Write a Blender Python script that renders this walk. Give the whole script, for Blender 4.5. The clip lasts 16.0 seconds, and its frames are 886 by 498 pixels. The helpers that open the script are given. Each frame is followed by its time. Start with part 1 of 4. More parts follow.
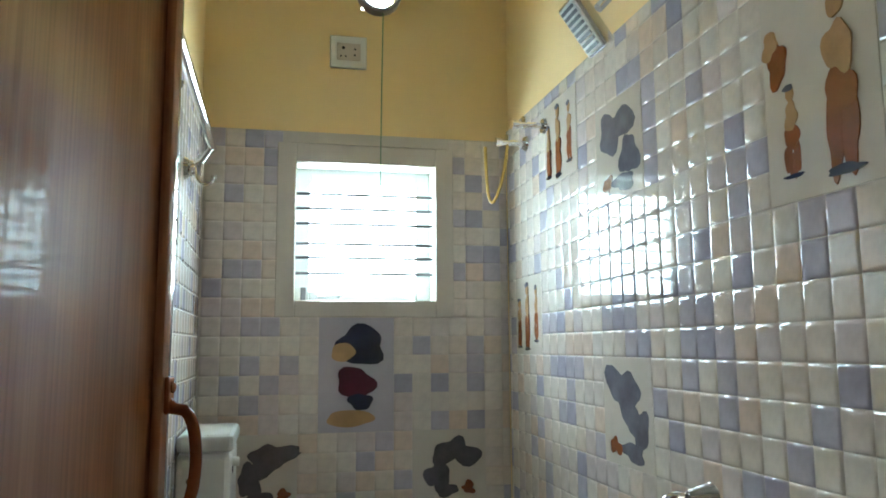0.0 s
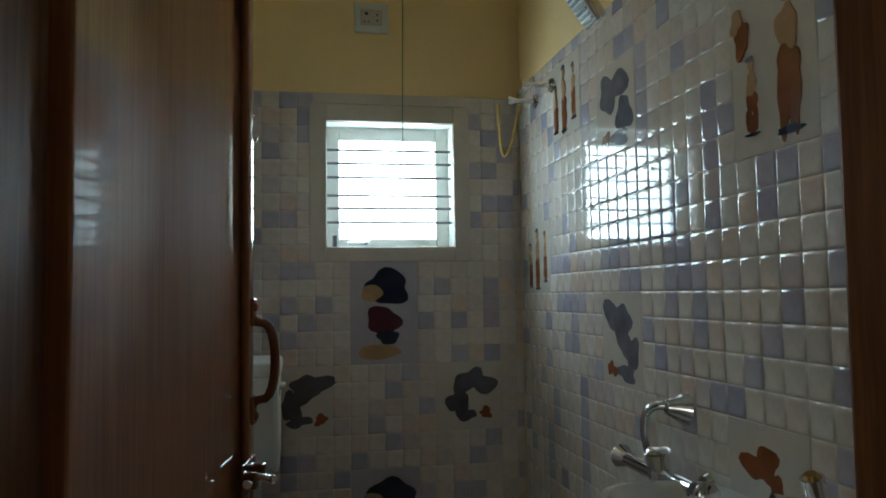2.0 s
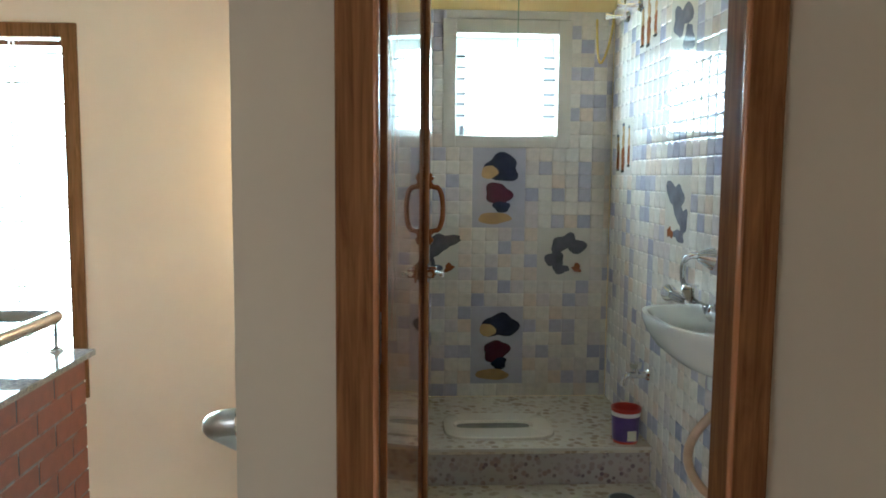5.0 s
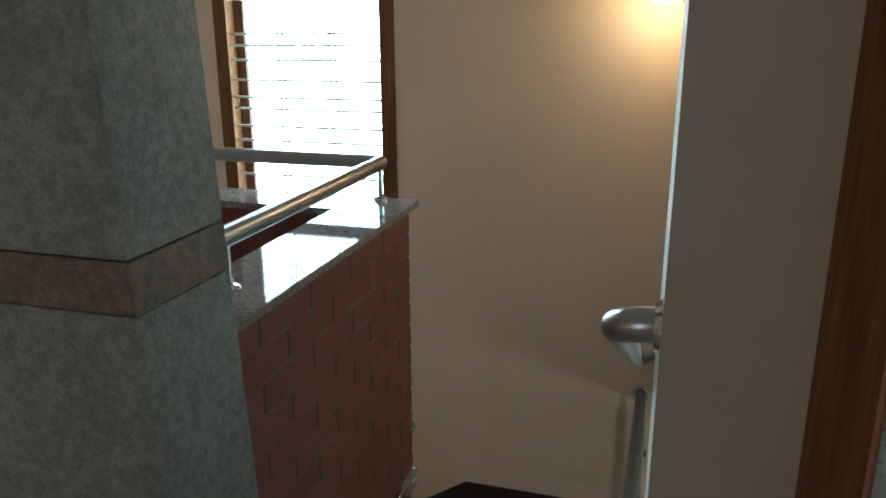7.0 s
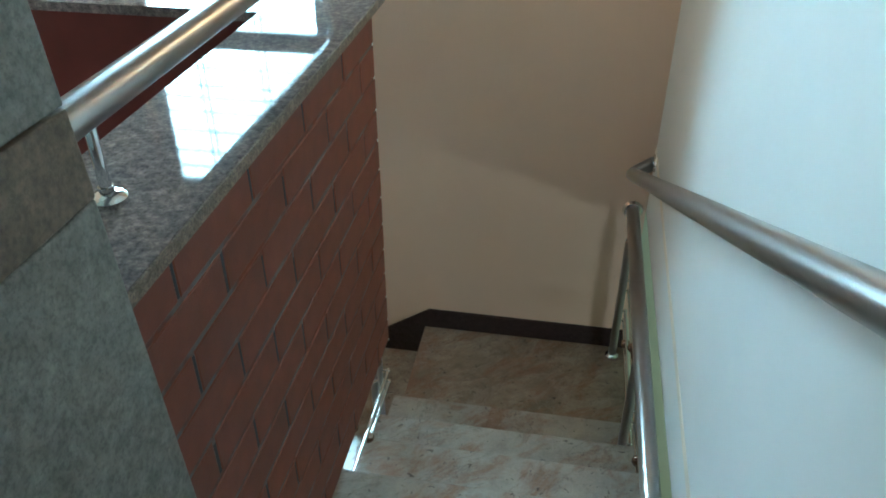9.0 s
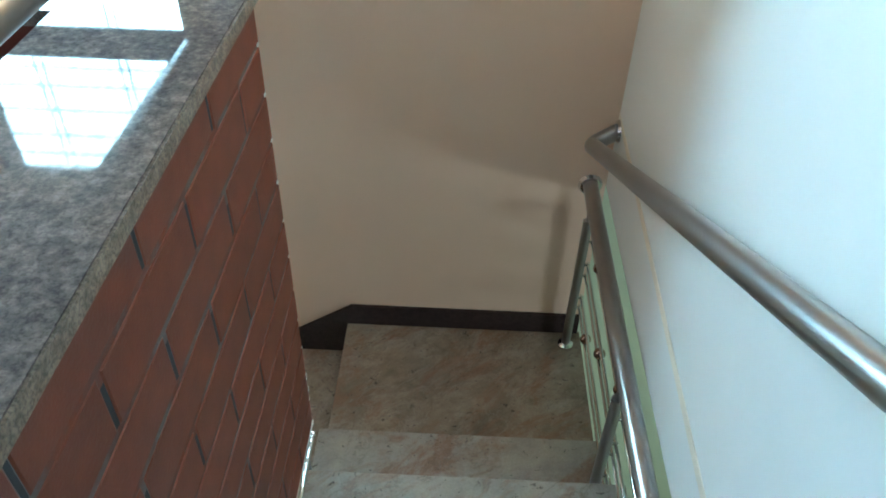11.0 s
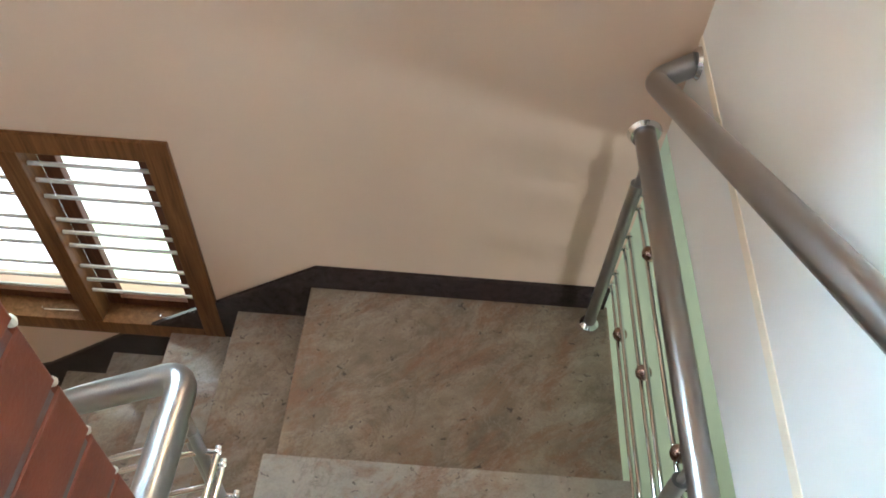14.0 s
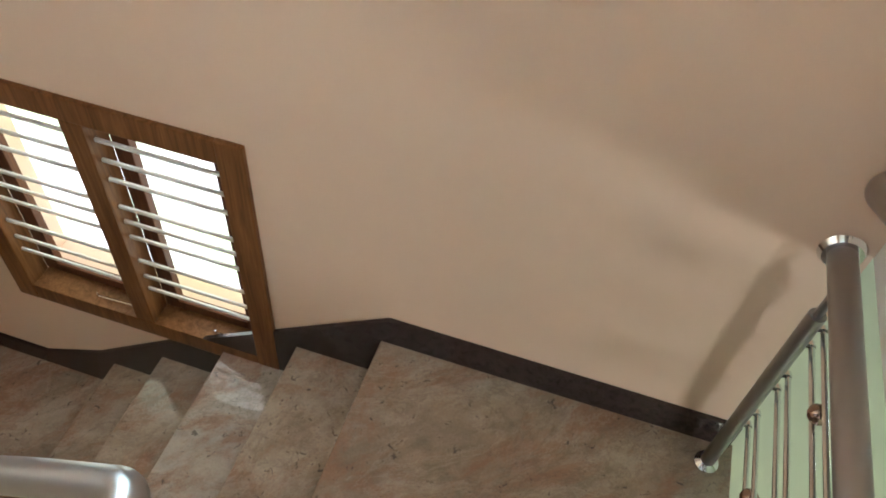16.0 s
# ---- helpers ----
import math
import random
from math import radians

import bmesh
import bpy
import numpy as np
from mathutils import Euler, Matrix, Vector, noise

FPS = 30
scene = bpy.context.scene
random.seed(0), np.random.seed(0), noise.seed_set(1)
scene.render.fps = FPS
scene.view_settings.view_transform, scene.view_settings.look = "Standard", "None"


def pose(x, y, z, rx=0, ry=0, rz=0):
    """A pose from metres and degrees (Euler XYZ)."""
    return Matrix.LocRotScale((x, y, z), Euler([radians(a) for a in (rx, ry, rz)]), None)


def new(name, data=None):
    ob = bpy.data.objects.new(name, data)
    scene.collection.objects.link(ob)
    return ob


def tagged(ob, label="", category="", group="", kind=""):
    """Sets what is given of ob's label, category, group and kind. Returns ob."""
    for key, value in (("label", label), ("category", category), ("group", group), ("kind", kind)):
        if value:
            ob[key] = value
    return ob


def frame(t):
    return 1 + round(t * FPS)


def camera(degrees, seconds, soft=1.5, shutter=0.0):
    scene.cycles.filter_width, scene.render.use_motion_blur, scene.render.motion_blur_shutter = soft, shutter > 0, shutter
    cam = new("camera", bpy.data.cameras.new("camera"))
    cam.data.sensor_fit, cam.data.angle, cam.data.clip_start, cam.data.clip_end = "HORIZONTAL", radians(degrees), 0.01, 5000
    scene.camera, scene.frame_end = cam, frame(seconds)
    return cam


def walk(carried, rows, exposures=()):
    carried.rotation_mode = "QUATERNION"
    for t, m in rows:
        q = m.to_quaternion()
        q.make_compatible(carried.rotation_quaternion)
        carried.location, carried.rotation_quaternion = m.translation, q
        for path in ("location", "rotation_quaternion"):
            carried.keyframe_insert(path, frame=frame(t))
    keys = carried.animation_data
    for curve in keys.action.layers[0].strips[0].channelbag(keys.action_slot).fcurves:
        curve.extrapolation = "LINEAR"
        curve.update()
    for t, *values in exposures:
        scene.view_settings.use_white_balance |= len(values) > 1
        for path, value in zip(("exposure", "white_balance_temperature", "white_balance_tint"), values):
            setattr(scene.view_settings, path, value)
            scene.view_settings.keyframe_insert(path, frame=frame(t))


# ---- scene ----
cam = camera(60.1, 16.0, 1.8)
# seconds, x, y, z, yaw, pitch, roll
ROWS = [
    (0, -0.045, -0.030, 1.489, -12.40, 7.20, 0.37),
    (0.5, -0.038, -0.036, 1.493, -11.87, 12.65, 0.98),
    (1, -0.053, -0.084, 1.472, -11.46, 10.04, 1.14),
    (1.5, -0.072, -0.154, 1.472, -11.01, 5.57, 1.49),
    (2, -0.104, -0.332, 1.452, -10.88, 3.46, 0.90),
    (2.5, -0.123, -0.486, 1.454, -10.66, -0.00, 0.48),
    (3, -0.113, -0.669, 1.447, -9.33, -2.54, 0.28),
    (5.5, -0.327, -1.296, 1.441, 2.45, -6.75, -0.70),
    (6, -0.405, -1.165, 1.408, 9.72, -8.77, -0.11),
    (6.5, -0.483, -0.977, 1.394, 13.46, -11.38, 0.23),
    (7, -0.595, -0.815, 1.372, 16.59, -16.49, 0.22),
    (7.5, -0.749, -0.654, 1.366, 13.18, -19.13, 0.10),
    (8, -0.834, -0.543, 1.337, 11.73, -24.30, 0.29),
    (8.5, -0.905, -0.334, 1.307, 11.52, -29.21, 0.18),
    (9, -0.968, -0.134, 1.284, 9.86, -33.89, 0.10),
    (9.5, -1.037, 0.048, 1.264, 6.69, -36.95, -0.76),
    (10, -1.101, 0.201, 1.279, 2.03, -37.62, -1.60),
    (12.5, -1.147, 0.978, 1.013, 3.32, -46.96, -0.63),
    (13, -1.150, 1.050, 0.997, 4.27, -47.95, -0.74),
    (13.5, -1.147, 1.152, 0.925, 3.66, -49.08, -1.13),
    (14, -1.149, 1.320, 0.876, 3.31, -50.62, -2.77),
    (14.5, -1.099, 1.416, 0.817, 4.73, -50.72, -2.69),
    (15, -1.118, 1.535, 0.697, 5.95, -50.26, -3.47),
    (15.5, -1.128, 1.614, 0.659, 10.18, -49.24, -4.39),
    (16, -1.170, 1.687, 0.622, 17.45, -49.56, -4.08),
]
# the clip's own brightness and white balance: seconds, stops, kelvin, tint
EXPOSURES = [
    (0.0, 1.07, 5950, 6), (0.5, 0.40, 5950, 5), (1.0, -0.10, 5950, 5), (1.5, -0.45, 5900, 5), (2.0, -0.31, 5950, 6), (2.5, 0.1, 5950, 6), (3.0, 0.53, 5950, 7),
    (5.5, 1.43, 5500, 3), (6.0, 0.70, 5450, 4), (6.5, 0.19, 5500, 5), (7.0, -0.16, 5650, 6), (7.5, -0.11, 5600, 5), (8.0, -0.10, 5550, 4), (8.5, 0.12, 5400, 3),
    (9.0, 0.40, 5250, 1), (9.5, 0.61, 5150, 0), (10.0, 0.72, 5100, 0), (12.5, 1.15, 5450, 12), (13.0, 1.42, 5550, 15), (14.0, 1.49, 5650, 15), (15.0, 1.55, 5750, 15), (16.0, 1.50, 6000, 16),
]
walk(cam, [(t, pose(x, y, z, 90 + pitch, roll, yaw)) for t, x, y, z, yaw, pitch, roll in ROWS], EXPOSURES)

# ---- light ----
world = bpy.data.worlds.new("sky")
scene.world = world
world.use_nodes = True
wn = world.node_tree
sky = wn.nodes.new("ShaderNodeTexSky")
sky.sky_type = "NISHITA"
sky.sun_disc = False
sky.sun_elevation, sky.sun_rotation = radians(40), radians(150)
wn.links.new(sky.outputs[0], wn.nodes["Background"].inputs[0])
wn.nodes["Background"].inputs[1].default_value = 0.1


def opening_lamp(name, x, y, z, w, h, watts, rz, colour=(1, 1, 1)):
    """An area lamp set in an unseen wall opening."""
    lamp = bpy.data.lights.new(name, "AREA")
    lamp.shape, lamp.size, lamp.size_y, lamp.energy, lamp.color = "RECTANGLE", w, h, watts, colour
    ob = new(name, lamp)
    ob.matrix_world = pose(x, y, z, 90, 0, rz)
    return ob


opening_lamp("daylight_lower_room", 1.62, 0.75, -1.1, 0.6, 0.6, 15.5, 90, (0.95, 1.0, 0.93))
# fill lamp added in the unseen hall to brighten the stair walls
opening_lamp("hall_fill", -2.3, -3.62, 1.5, 1.4, 1.3, 12.5, 0, (1.0, 0.96, 0.9))

# ---- materials ----


def shader(name):
    m = bpy.data.materials.new(name)
    m.use_nodes = True
    nt = m.node_tree
    return m, nt, nt.nodes["Principled BSDF"]


def ramp(nt, stops, interpolation="LINEAR"):
    r = nt.nodes.new("ShaderNodeValToRGB")
    cr = r.color_ramp
    cr.interpolation = interpolation
    while len(cr.elements) < len(stops):
        cr.elements.new(0.5)
    for e, (p, c) in zip(cr.elements, stops):
        e.position, e.color = p, (*c, 1)
    return r


def noise_tex(nt, scale, detail=4, rough=0.55, stretch=None, distort=0.0):
    tc = nt.nodes.new("ShaderNodeTexCoord")
    n = nt.nodes.new("ShaderNodeTexNoise")
    n.inputs["Scale"].default_value = scale
    n.inputs["Detail"].default_value = detail
    n.inputs["Roughness"].default_value = rough
    n.inputs["Distortion"].default_value = distort
    mp = nt.nodes.new("ShaderNodeMapping")
    mp.inputs["Scale"].default_value = stretch or (1, 1, 1)
    nt.links.new(tc.outputs["Object"], mp.inputs[0])
    nt.links.new(mp.outputs[0], n.inputs["Vector"])
    return n


def mix(nt, a, b, fac, mode="MIX"):
    m = nt.nodes.new("ShaderNodeMix")
    m.data_type, m.blend_type = "RGBA", mode
    for s, v in ((m.inputs[6], a), (m.inputs[7], b), (m.inputs[0], fac)):
        if isinstance(v, (int, float)):
            s.default_value = v
        elif isinstance(v, tuple):
            s.default_value = (*v, 1)
        else:
            nt.links.new(v, s)
    return m.outputs[2]


def bump(nt, p, height, strength=0.2, distance=0.002):
    b = nt.nodes.new("ShaderNodeBump")
    b.inputs["Strength"].default_value, b.inputs["Distance"].default_value = strength, distance
    nt.links.new(height, b.inputs["Height"])
    nt.links.new(b.outputs[0], p.inputs["Normal"])


def gloss(nt, p, source, low, high):
    r = nt.nodes.new("ShaderNodeMapRange")
    r.inputs[3].default_value, r.inputs[4].default_value = low, high
    nt.links.new(source, r.inputs[0])
    nt.links.new(r.outputs[0], p.inputs["Roughness"])


def plain(name, colour, rough=0.5, metal=0.0, vary=0.12, scale=6.0, bumps=0.1, fine=90.0, distance=0.001):
    """A surface of one colour with faint blotches, grain and uneven gloss."""
    m, nt, p = shader(name)
    big, small = noise_tex(nt, scale), noise_tex(nt, fine, 3)
    dark = tuple(c * (1 - vary) for c in colour)
    lite = tuple(min(1, c * (1 + vary * 0.6)) for c in colour)
    r = ramp(nt, [(0.3, dark), (0.7, lite)])
    nt.links.new(big.outputs[0], r.inputs[0])
    nt.links.new(r.outputs[0], p.inputs["Base Color"])
    p.inputs["Metallic"].default_value = metal
    gloss(nt, p, big.outputs[0], max(0.02, rough * 0.8), min(1, rough * 1.2))
    if bumps:
        bump(nt, p, small.outputs[0], bumps, distance)
    return m


def granite(name, stops, scale, rough, bumps=0.0, cloud=None, fine=260.0, grain=0.8):
    m, nt, p = shader(name)
    a, b = noise_tex(nt, scale, 6, 0.65), noise_tex(nt, fine, 2, 0.7)
    r = ramp(nt, stops)
    nt.links.new(a.outputs[0], r.inputs[0])
    g = ramp(nt, [(0.36, (0.35, 0.35, 0.36)), (0.5, (0.9, 0.9, 0.9)), (0.68, (1.25, 1.2, 1.15))])
    nt.links.new(b.outputs[0], g.inputs[0])
    col = mix(nt, r.outputs[0], g.outputs[0], grain, "MULTIPLY")
    if cloud:
        c = noise_tex(nt, cloud[0], 3)
        cr = ramp(nt, [(0.35, (0.75, 0.75, 0.75)), (0.65, cloud[1])])
        nt.links.new(c.outputs[0], cr.inputs[0])
        col = mix(nt, col, cr.outputs[0], 0.7, "MULTIPLY")
    nt.links.new(col, p.inputs["Base Color"])
    gloss(nt, p, b.outputs[0], rough * 0.7, rough * 1.3)
    if bumps:
        bump(nt, p, b.outputs[0], bumps, 0.002)
    return m


def veined(name, pale):
    """Polished rosy granite: soft slanting veins, rust patches, small dark flecks, for treads."""
    m, nt, p = shader(name)
    info = nt.nodes.new("ShaderNodeObjectInfo")
    tc = nt.nodes.new("ShaderNodeTexCoord")
    add = nt.nodes.new("ShaderNodeVectorMath")
    add.operation = "MULTIPLY_ADD"
    comb = nt.nodes.new("ShaderNodeCombineXYZ")
    for i in range(3):
        nt.links.new(info.outputs["Random"], comb.inputs[i])
    nt.links.new(comb.outputs[0], add.inputs[0])
    add.inputs[1].default_value = (13, 29, 7)
    nt.links.new(tc.outputs["Object"], add.inputs[2])
    turned = nt.nodes.new("ShaderNodeMapping")
    turned.vector_type = "TEXTURE"
    turned.inputs["Rotation"].default_value = (0, 0, radians(42))
    turned.inputs["Scale"].default_value = (1.45, 0.8, 1.0)
    nt.links.new(add.outputs[0], turned.inputs[0])

    def tex(scale, detail, distort, rough=0.6, source=turned):
        n = nt.nodes.new("ShaderNodeTexNoise")
        n.inputs["Scale"].default_value, n.inputs["Detail"].default_value = scale, detail
        n.inputs["Distortion"].default_value, n.inputs["Roughness"].default_value = distort, rough
        nt.links.new(source.outputs[0], n.inputs["Vector"])
        return n.outputs[0]
    cloud, rust, vein = tex(4.4, 9, 0.35, 0.68), tex(5.6, 9, 0.45, 0.7), tex(4.6, 10, 0.4, 0.7)
    fleck, grain, mottle = tex(38, 4, 0.6, 0.6, add), tex(150, 3, 0.0, 0.7, add), tex(15, 6, 0.5, 0.65, add)
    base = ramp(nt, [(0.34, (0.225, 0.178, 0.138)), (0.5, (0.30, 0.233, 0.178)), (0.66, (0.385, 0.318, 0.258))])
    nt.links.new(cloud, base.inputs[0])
    # lightens the slab: paler stone and window light mixed into one colour
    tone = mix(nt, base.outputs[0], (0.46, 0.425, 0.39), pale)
    mo = ramp(nt, [(0.32, (0.85, 0.84, 0.85)), (0.5, (1.0, 1.0, 1.0)), (0.68, (1.12, 1.10, 1.08))])
    nt.links.new(mottle, mo.inputs[0])
    tone = mix(nt, tone, mo.outputs[0], 1.0, "MULTIPLY")
    rr = ramp(nt, [(0.49, (0, 0, 0)), (0.62, (0.7, 0.7, 0.7))])
    nt.links.new(rust, rr.inputs[0])
    c = mix(nt, tone, (0.275, 0.145, 0.092), rr.outputs[0])
    pale = ramp(nt, [(0.485, (0, 0, 0)), (0.5, (0.26, 0.26, 0.26)), (0.52, (0, 0, 0))])
    nt.links.new(vein, pale.inputs[0])
    c = mix(nt, c, (0.47, 0.40, 0.34), pale.outputs[0])
    vr = ramp(nt, [(0.425, (0, 0, 0)), (0.44, (0.35, 0.35, 0.35)), (0.46, (0, 0, 0))])
    nt.links.new(vein, vr.inputs[0])
    c = mix(nt, c, (0.13, 0.098, 0.078), vr.outputs[0])
    sr = ramp(nt, [(0.64, (0, 0, 0)), (0.68, (0.7, 0.7, 0.7))])
    nt.links.new(fleck, sr.inputs[0])
    c = mix(nt, c, (0.075, 0.062, 0.058), sr.outputs[0])
    gr = ramp(nt, [(0.35, (0.92, 0.92, 0.92)), (0.65, (1.05, 1.05, 1.05))])
    nt.links.new(grain, gr.inputs[0])
    nt.links.new(mix(nt, c, gr.outputs[0], 1.0, "MULTIPLY"), p.inputs["Base Color"])
    gloss(nt, p, cloud, 0.05, 0.14)
    p.inputs["Specular IOR Level"].default_value = 0.42
    return m


def wood(name, dark, lite, rough=0.3, along=2):
    m, nt, p = shader(name)
    s = [14, 14, 14]
    s[along] = 1.1
    a = noise_tex(nt, 3.0, 6, 0.6, tuple(s), 0.8)
    s2 = [160, 160, 160]
    s2[along] = 4
    b = noise_tex(nt, 1.0, 2, 0.5, tuple(s2))
    r = ramp(nt, [(0.3, dark), (0.72, lite)])
    nt.links.new(a.outputs[0], r.inputs[0])
    g = ramp(nt, [(0.35, (0.7, 0.7, 0.7)), (0.65, (1.1, 1.1, 1.1))])
    nt.links.new(b.outputs[0], g.inputs[0])
    c = mix(nt, r.outputs[0], g.outputs[0], 0.6, "MULTIPLY")
    nt.links.new(c, p.inputs["Base Color"])
    gloss(nt, p, a.outputs[0], rough * 0.8, rough * 1.25)
    p.inputs["Specular IOR Level"].default_value = 0.08
    p.inputs["Coat Weight"].default_value, p.inputs["Coat Roughness"].default_value = 0.015, 0.05
    bump(nt, p, b.outputs[0], 0.12, 0.001)
    return m


TILE_STOPS = [(0.0, (0.730, 0.640, 0.555)), (0.22, (0.765, 0.695, 0.615)), (0.42, (0.690, 0.615, 0.555)), (0.56, (0.735, 0.595, 0.490)), (0.66, (0.665, 0.575, 0.555)),
              (0.74, (0.49, 0.455, 0.520)), (0.83, (0.43, 0.405, 0.495)), (0.9, (0.54, 0.495, 0.555)), (0.95, (0.730, 0.670, 0.600))]


def glazed(name, island):
    """Glazed ceramic squares, mostly ivory, some lilac or rosy."""
    m, nt, p = shader(name)
    if island:
        src = nt.nodes.new("ShaderNodeNewGeometry").outputs["Random Per Island"]
    else:
        src = nt.nodes.new("ShaderNodeObjectInfo").outputs["Random"]
    r = ramp(nt, TILE_STOPS, "CONSTANT")
    nt.links.new(src, r.inputs[0])
    n = noise_tex(nt, 30, 3)
    g = ramp(nt, [(0.3, (0.9, 0.9, 0.9)), (0.7, (1.04, 1.04, 1.04))])
    nt.links.new(n.outputs[0], g.inputs[0])
    nt.links.new(mix(nt, r.outputs[0], g.outputs[0], 1.0, "MULTIPLY"), p.inputs["Base Color"])
    p.inputs["Roughness"].default_value = 0.045
    wav = noise_tex(nt, 22, 1)
    bump(nt, p, wav.outputs[0], 0.03, 0.004)
    return m


def pebbled(name, ground_c, stone_a, stone_b, scale, rough):
    """Ceramic printed with a mosaic of pebbles."""
    m, nt, p = shader(name)
    tc = nt.nodes.new("ShaderNodeTexCoord")
    v = nt.nodes.new("ShaderNodeTexVoronoi")
    v.feature = "F1"
    v.inputs["Scale"].default_value = scale
    v.inputs["Randomness"].default_value = 0.9
    nt.links.new(tc.outputs["Object"], v.inputs["Vector"])
    n = noise_tex(nt, scale * 0.25, 2)
    edge = ramp(nt, [(0.36, (1, 1, 1)), (0.5, (0, 0, 0))])
    nt.links.new(v.outputs["Distance"], edge.inputs[0])
    tone = ramp(nt, [(0.35, stone_a), (0.65, stone_b)])
    nt.links.new(v.outputs["Color"], tone.inputs[0])
    patch = ramp(nt, [(0.4, (0.3, 0.3, 0.3)), (0.55, (1, 1, 1))])
    nt.links.new(n.outputs[0], patch.inputs[0])
    f = mix(nt, edge.outputs[0], patch.outputs[0], 1.0, "MULTIPLY")
    nt.links.new(mix(nt, ground_c, tone.outputs[0], f), p.inputs["Base Color"])
    p.inputs["Roughness"].default_value = rough
    bump(nt, p, f, 0.15, 0.002)
    return m


def steel(name, colour, rough):
    m, nt, p = shader(name)
    n = noise_tex(nt, 40, 3)
    p.inputs["Base Color"].default_value = (*colour, 1)
    p.inputs["Metallic"].default_value = 1.0
    gloss(nt, p, n.outputs[0], rough * 0.93, rough * 1.07)
    return m


def glow(name, a, b, strength, scale=2.0):
    m, nt, p = shader(name)
    n = noise_tex(nt, scale, 3)
    r = ramp(nt, [(0.4, a), (0.6, b)])
    nt.links.new(n.outputs[0], r.inputs[0])
    nt.links.new(r.outputs[0], p.inputs["Emission Color"])
    p.inputs["Emission Strength"].default_value = strength
    p.inputs["Base Color"].default_value = (0, 0, 0, 1)
    return m


CREAM = plain("cream_wall_paint", (0.70, 0.51, 0.375), 0.75, 0, 0.06, 1.2, 0.25, 140)
WHITE_WALL = plain("white_wall_paint", (0.86, 0.83, 0.79), 0.7, 0, 0.05, 1.3, 0.2, 140)
# warm cream white wall; the weak hall light is darkened into this colour
FRONT_DIM = plain("dimmed_beige_wall_paint", (0.49, 0.41, 0.325), 0.7, 0, 0.05, 1.3, 0.2, 140)
YELLOW = plain("pale_yellow_paint", (0.94, 0.72, 0.355), 0.7, 0, 0.05, 1.5, 0.2, 140)
CEIL = plain("ceiling_paint", (0.75, 0.72, 0.66), 0.8)
GREEN = plain("pale_green_paint", (0.60, 0.66, 0.49), 0.5, 0, 0.06, 1.5)
FLOOR_M = plain("ivory_floor_tile", (0.55, 0.48, 0.38), 0.15, 0, 0.1, 3)
GROUT = plain("tile_bed", (0.66, 0.60, 0.53), 0.35)
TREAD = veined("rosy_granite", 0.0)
# paler slabs; part of their lightness is window light put into the colour
TREAD_PALE_LIT = veined("pale_lit_rosy_granite", 0.55)
SKIRT = granite("dark_brown_granite", [(0.35, (0.032, 0.021, 0.021)), (0.65, (0.047, 0.032, 0.031))], 40, 0.2)
CAP = granite("speckled_granite", [(0.32, (0.155, 0.138, 0.145)), (0.5, (0.265, 0.225, 0.222)), (0.68, (0.43, 0.365, 0.345))], 75, 0.045, 0, (5, (1.1, 1.05, 1.0)), 190, 0.5)
CAP.node_tree.nodes["Principled BSDF"].inputs["Specular IOR Level"].default_value = 0.3
CAP_EDGE = granite("rough_granite_edge", [(0.35, (0.16, 0.12, 0.09)), (0.65, (0.32, 0.25, 0.19))], 60, 0.6, 0.4)
PILLAR_M = granite("leathered_grey_granite", [(0.34, (0.19, 0.187, 0.172)), (0.5, (0.25, 0.245, 0.225)), (0.68, (0.33, 0.32, 0.295))], 45, 0.55, 0.25, (3, (1.1, 1.1, 1.1)), 150, 0.45)
BAND_M = granite("brown_granite", [(0.35, (0.13, 0.095, 0.065)), (0.65, (0.24, 0.175, 0.12))], 45, 0.5, 0.3, None, 150, 0.45)
BRICK_M, nt_, p_ = shader("red_brick_paint")
bi = nt_.nodes.new("ShaderNodeObjectInfo")
br_ = ramp(nt_, [(0.0, (0.160, 0.034, 0.011)), (0.5, (0.176, 0.038, 0.013)), (1.0, (0.192, 0.042, 0.015))])
nt_.links.new(bi.outputs["Random"], br_.inputs[0])
bn = noise_tex(nt_, 25, 4)
bg = ramp(nt_, [(0.3, (0.82, 0.82, 0.82)), (0.7, (1.08, 1.08, 1.08))])
nt_.links.new(bn.outputs[0], bg.inputs[0])
nt_.links.new(mix(nt_, br_.outputs[0], bg.outputs[0], 1.0, "MULTIPLY"), p_.inputs["Base Color"])
p_.inputs["Roughness"].default_value = 0.55
bump(nt_, p_, noise_tex(nt_, 220, 3).outputs[0], 0.35, 0.0015)
GROOVE = plain("dark_joint", (0.035, 0.036, 0.045), 0.8)
BRICK_IN = plain("dark_red_plaster", (0.16, 0.03, 0.022), 0.55, 0, 0.2, 8)
MORTAR, mt_, mp_ = shader("half_painted_mortar")
mn = noise_tex(mt_, 7, 5, 0.65)
mr_ = ramp(mt_, [(0.38, (0.19, 0.043, 0.016)), (0.46, (0.13, 0.060, 0.048)), (0.54, (0.14, 0.118, 0.118))])
mt_.links.new(mn.outputs[0], mr_.inputs[0])
mt_.links.new(mr_.outputs[0], mp_.inputs["Base Color"])
mp_.inputs["Roughness"].default_value = 0.75
bump(mt_, mp_, noise_tex(mt_, 120, 4).outputs[0], 0.5, 0.002)
DOOR_M = wood("varnished_door_wood", (0.36, 0.145, 0.064), (0.42, 0.172, 0.078), 0.55)
dp = DOOR_M.node_tree.nodes["Principled BSDF"]
dp.inputs["Coat Weight"].default_value, dp.inputs["Coat Roughness"].default_value, dp.inputs["Coat IOR"].default_value = 1.0, 0.035, 1.55
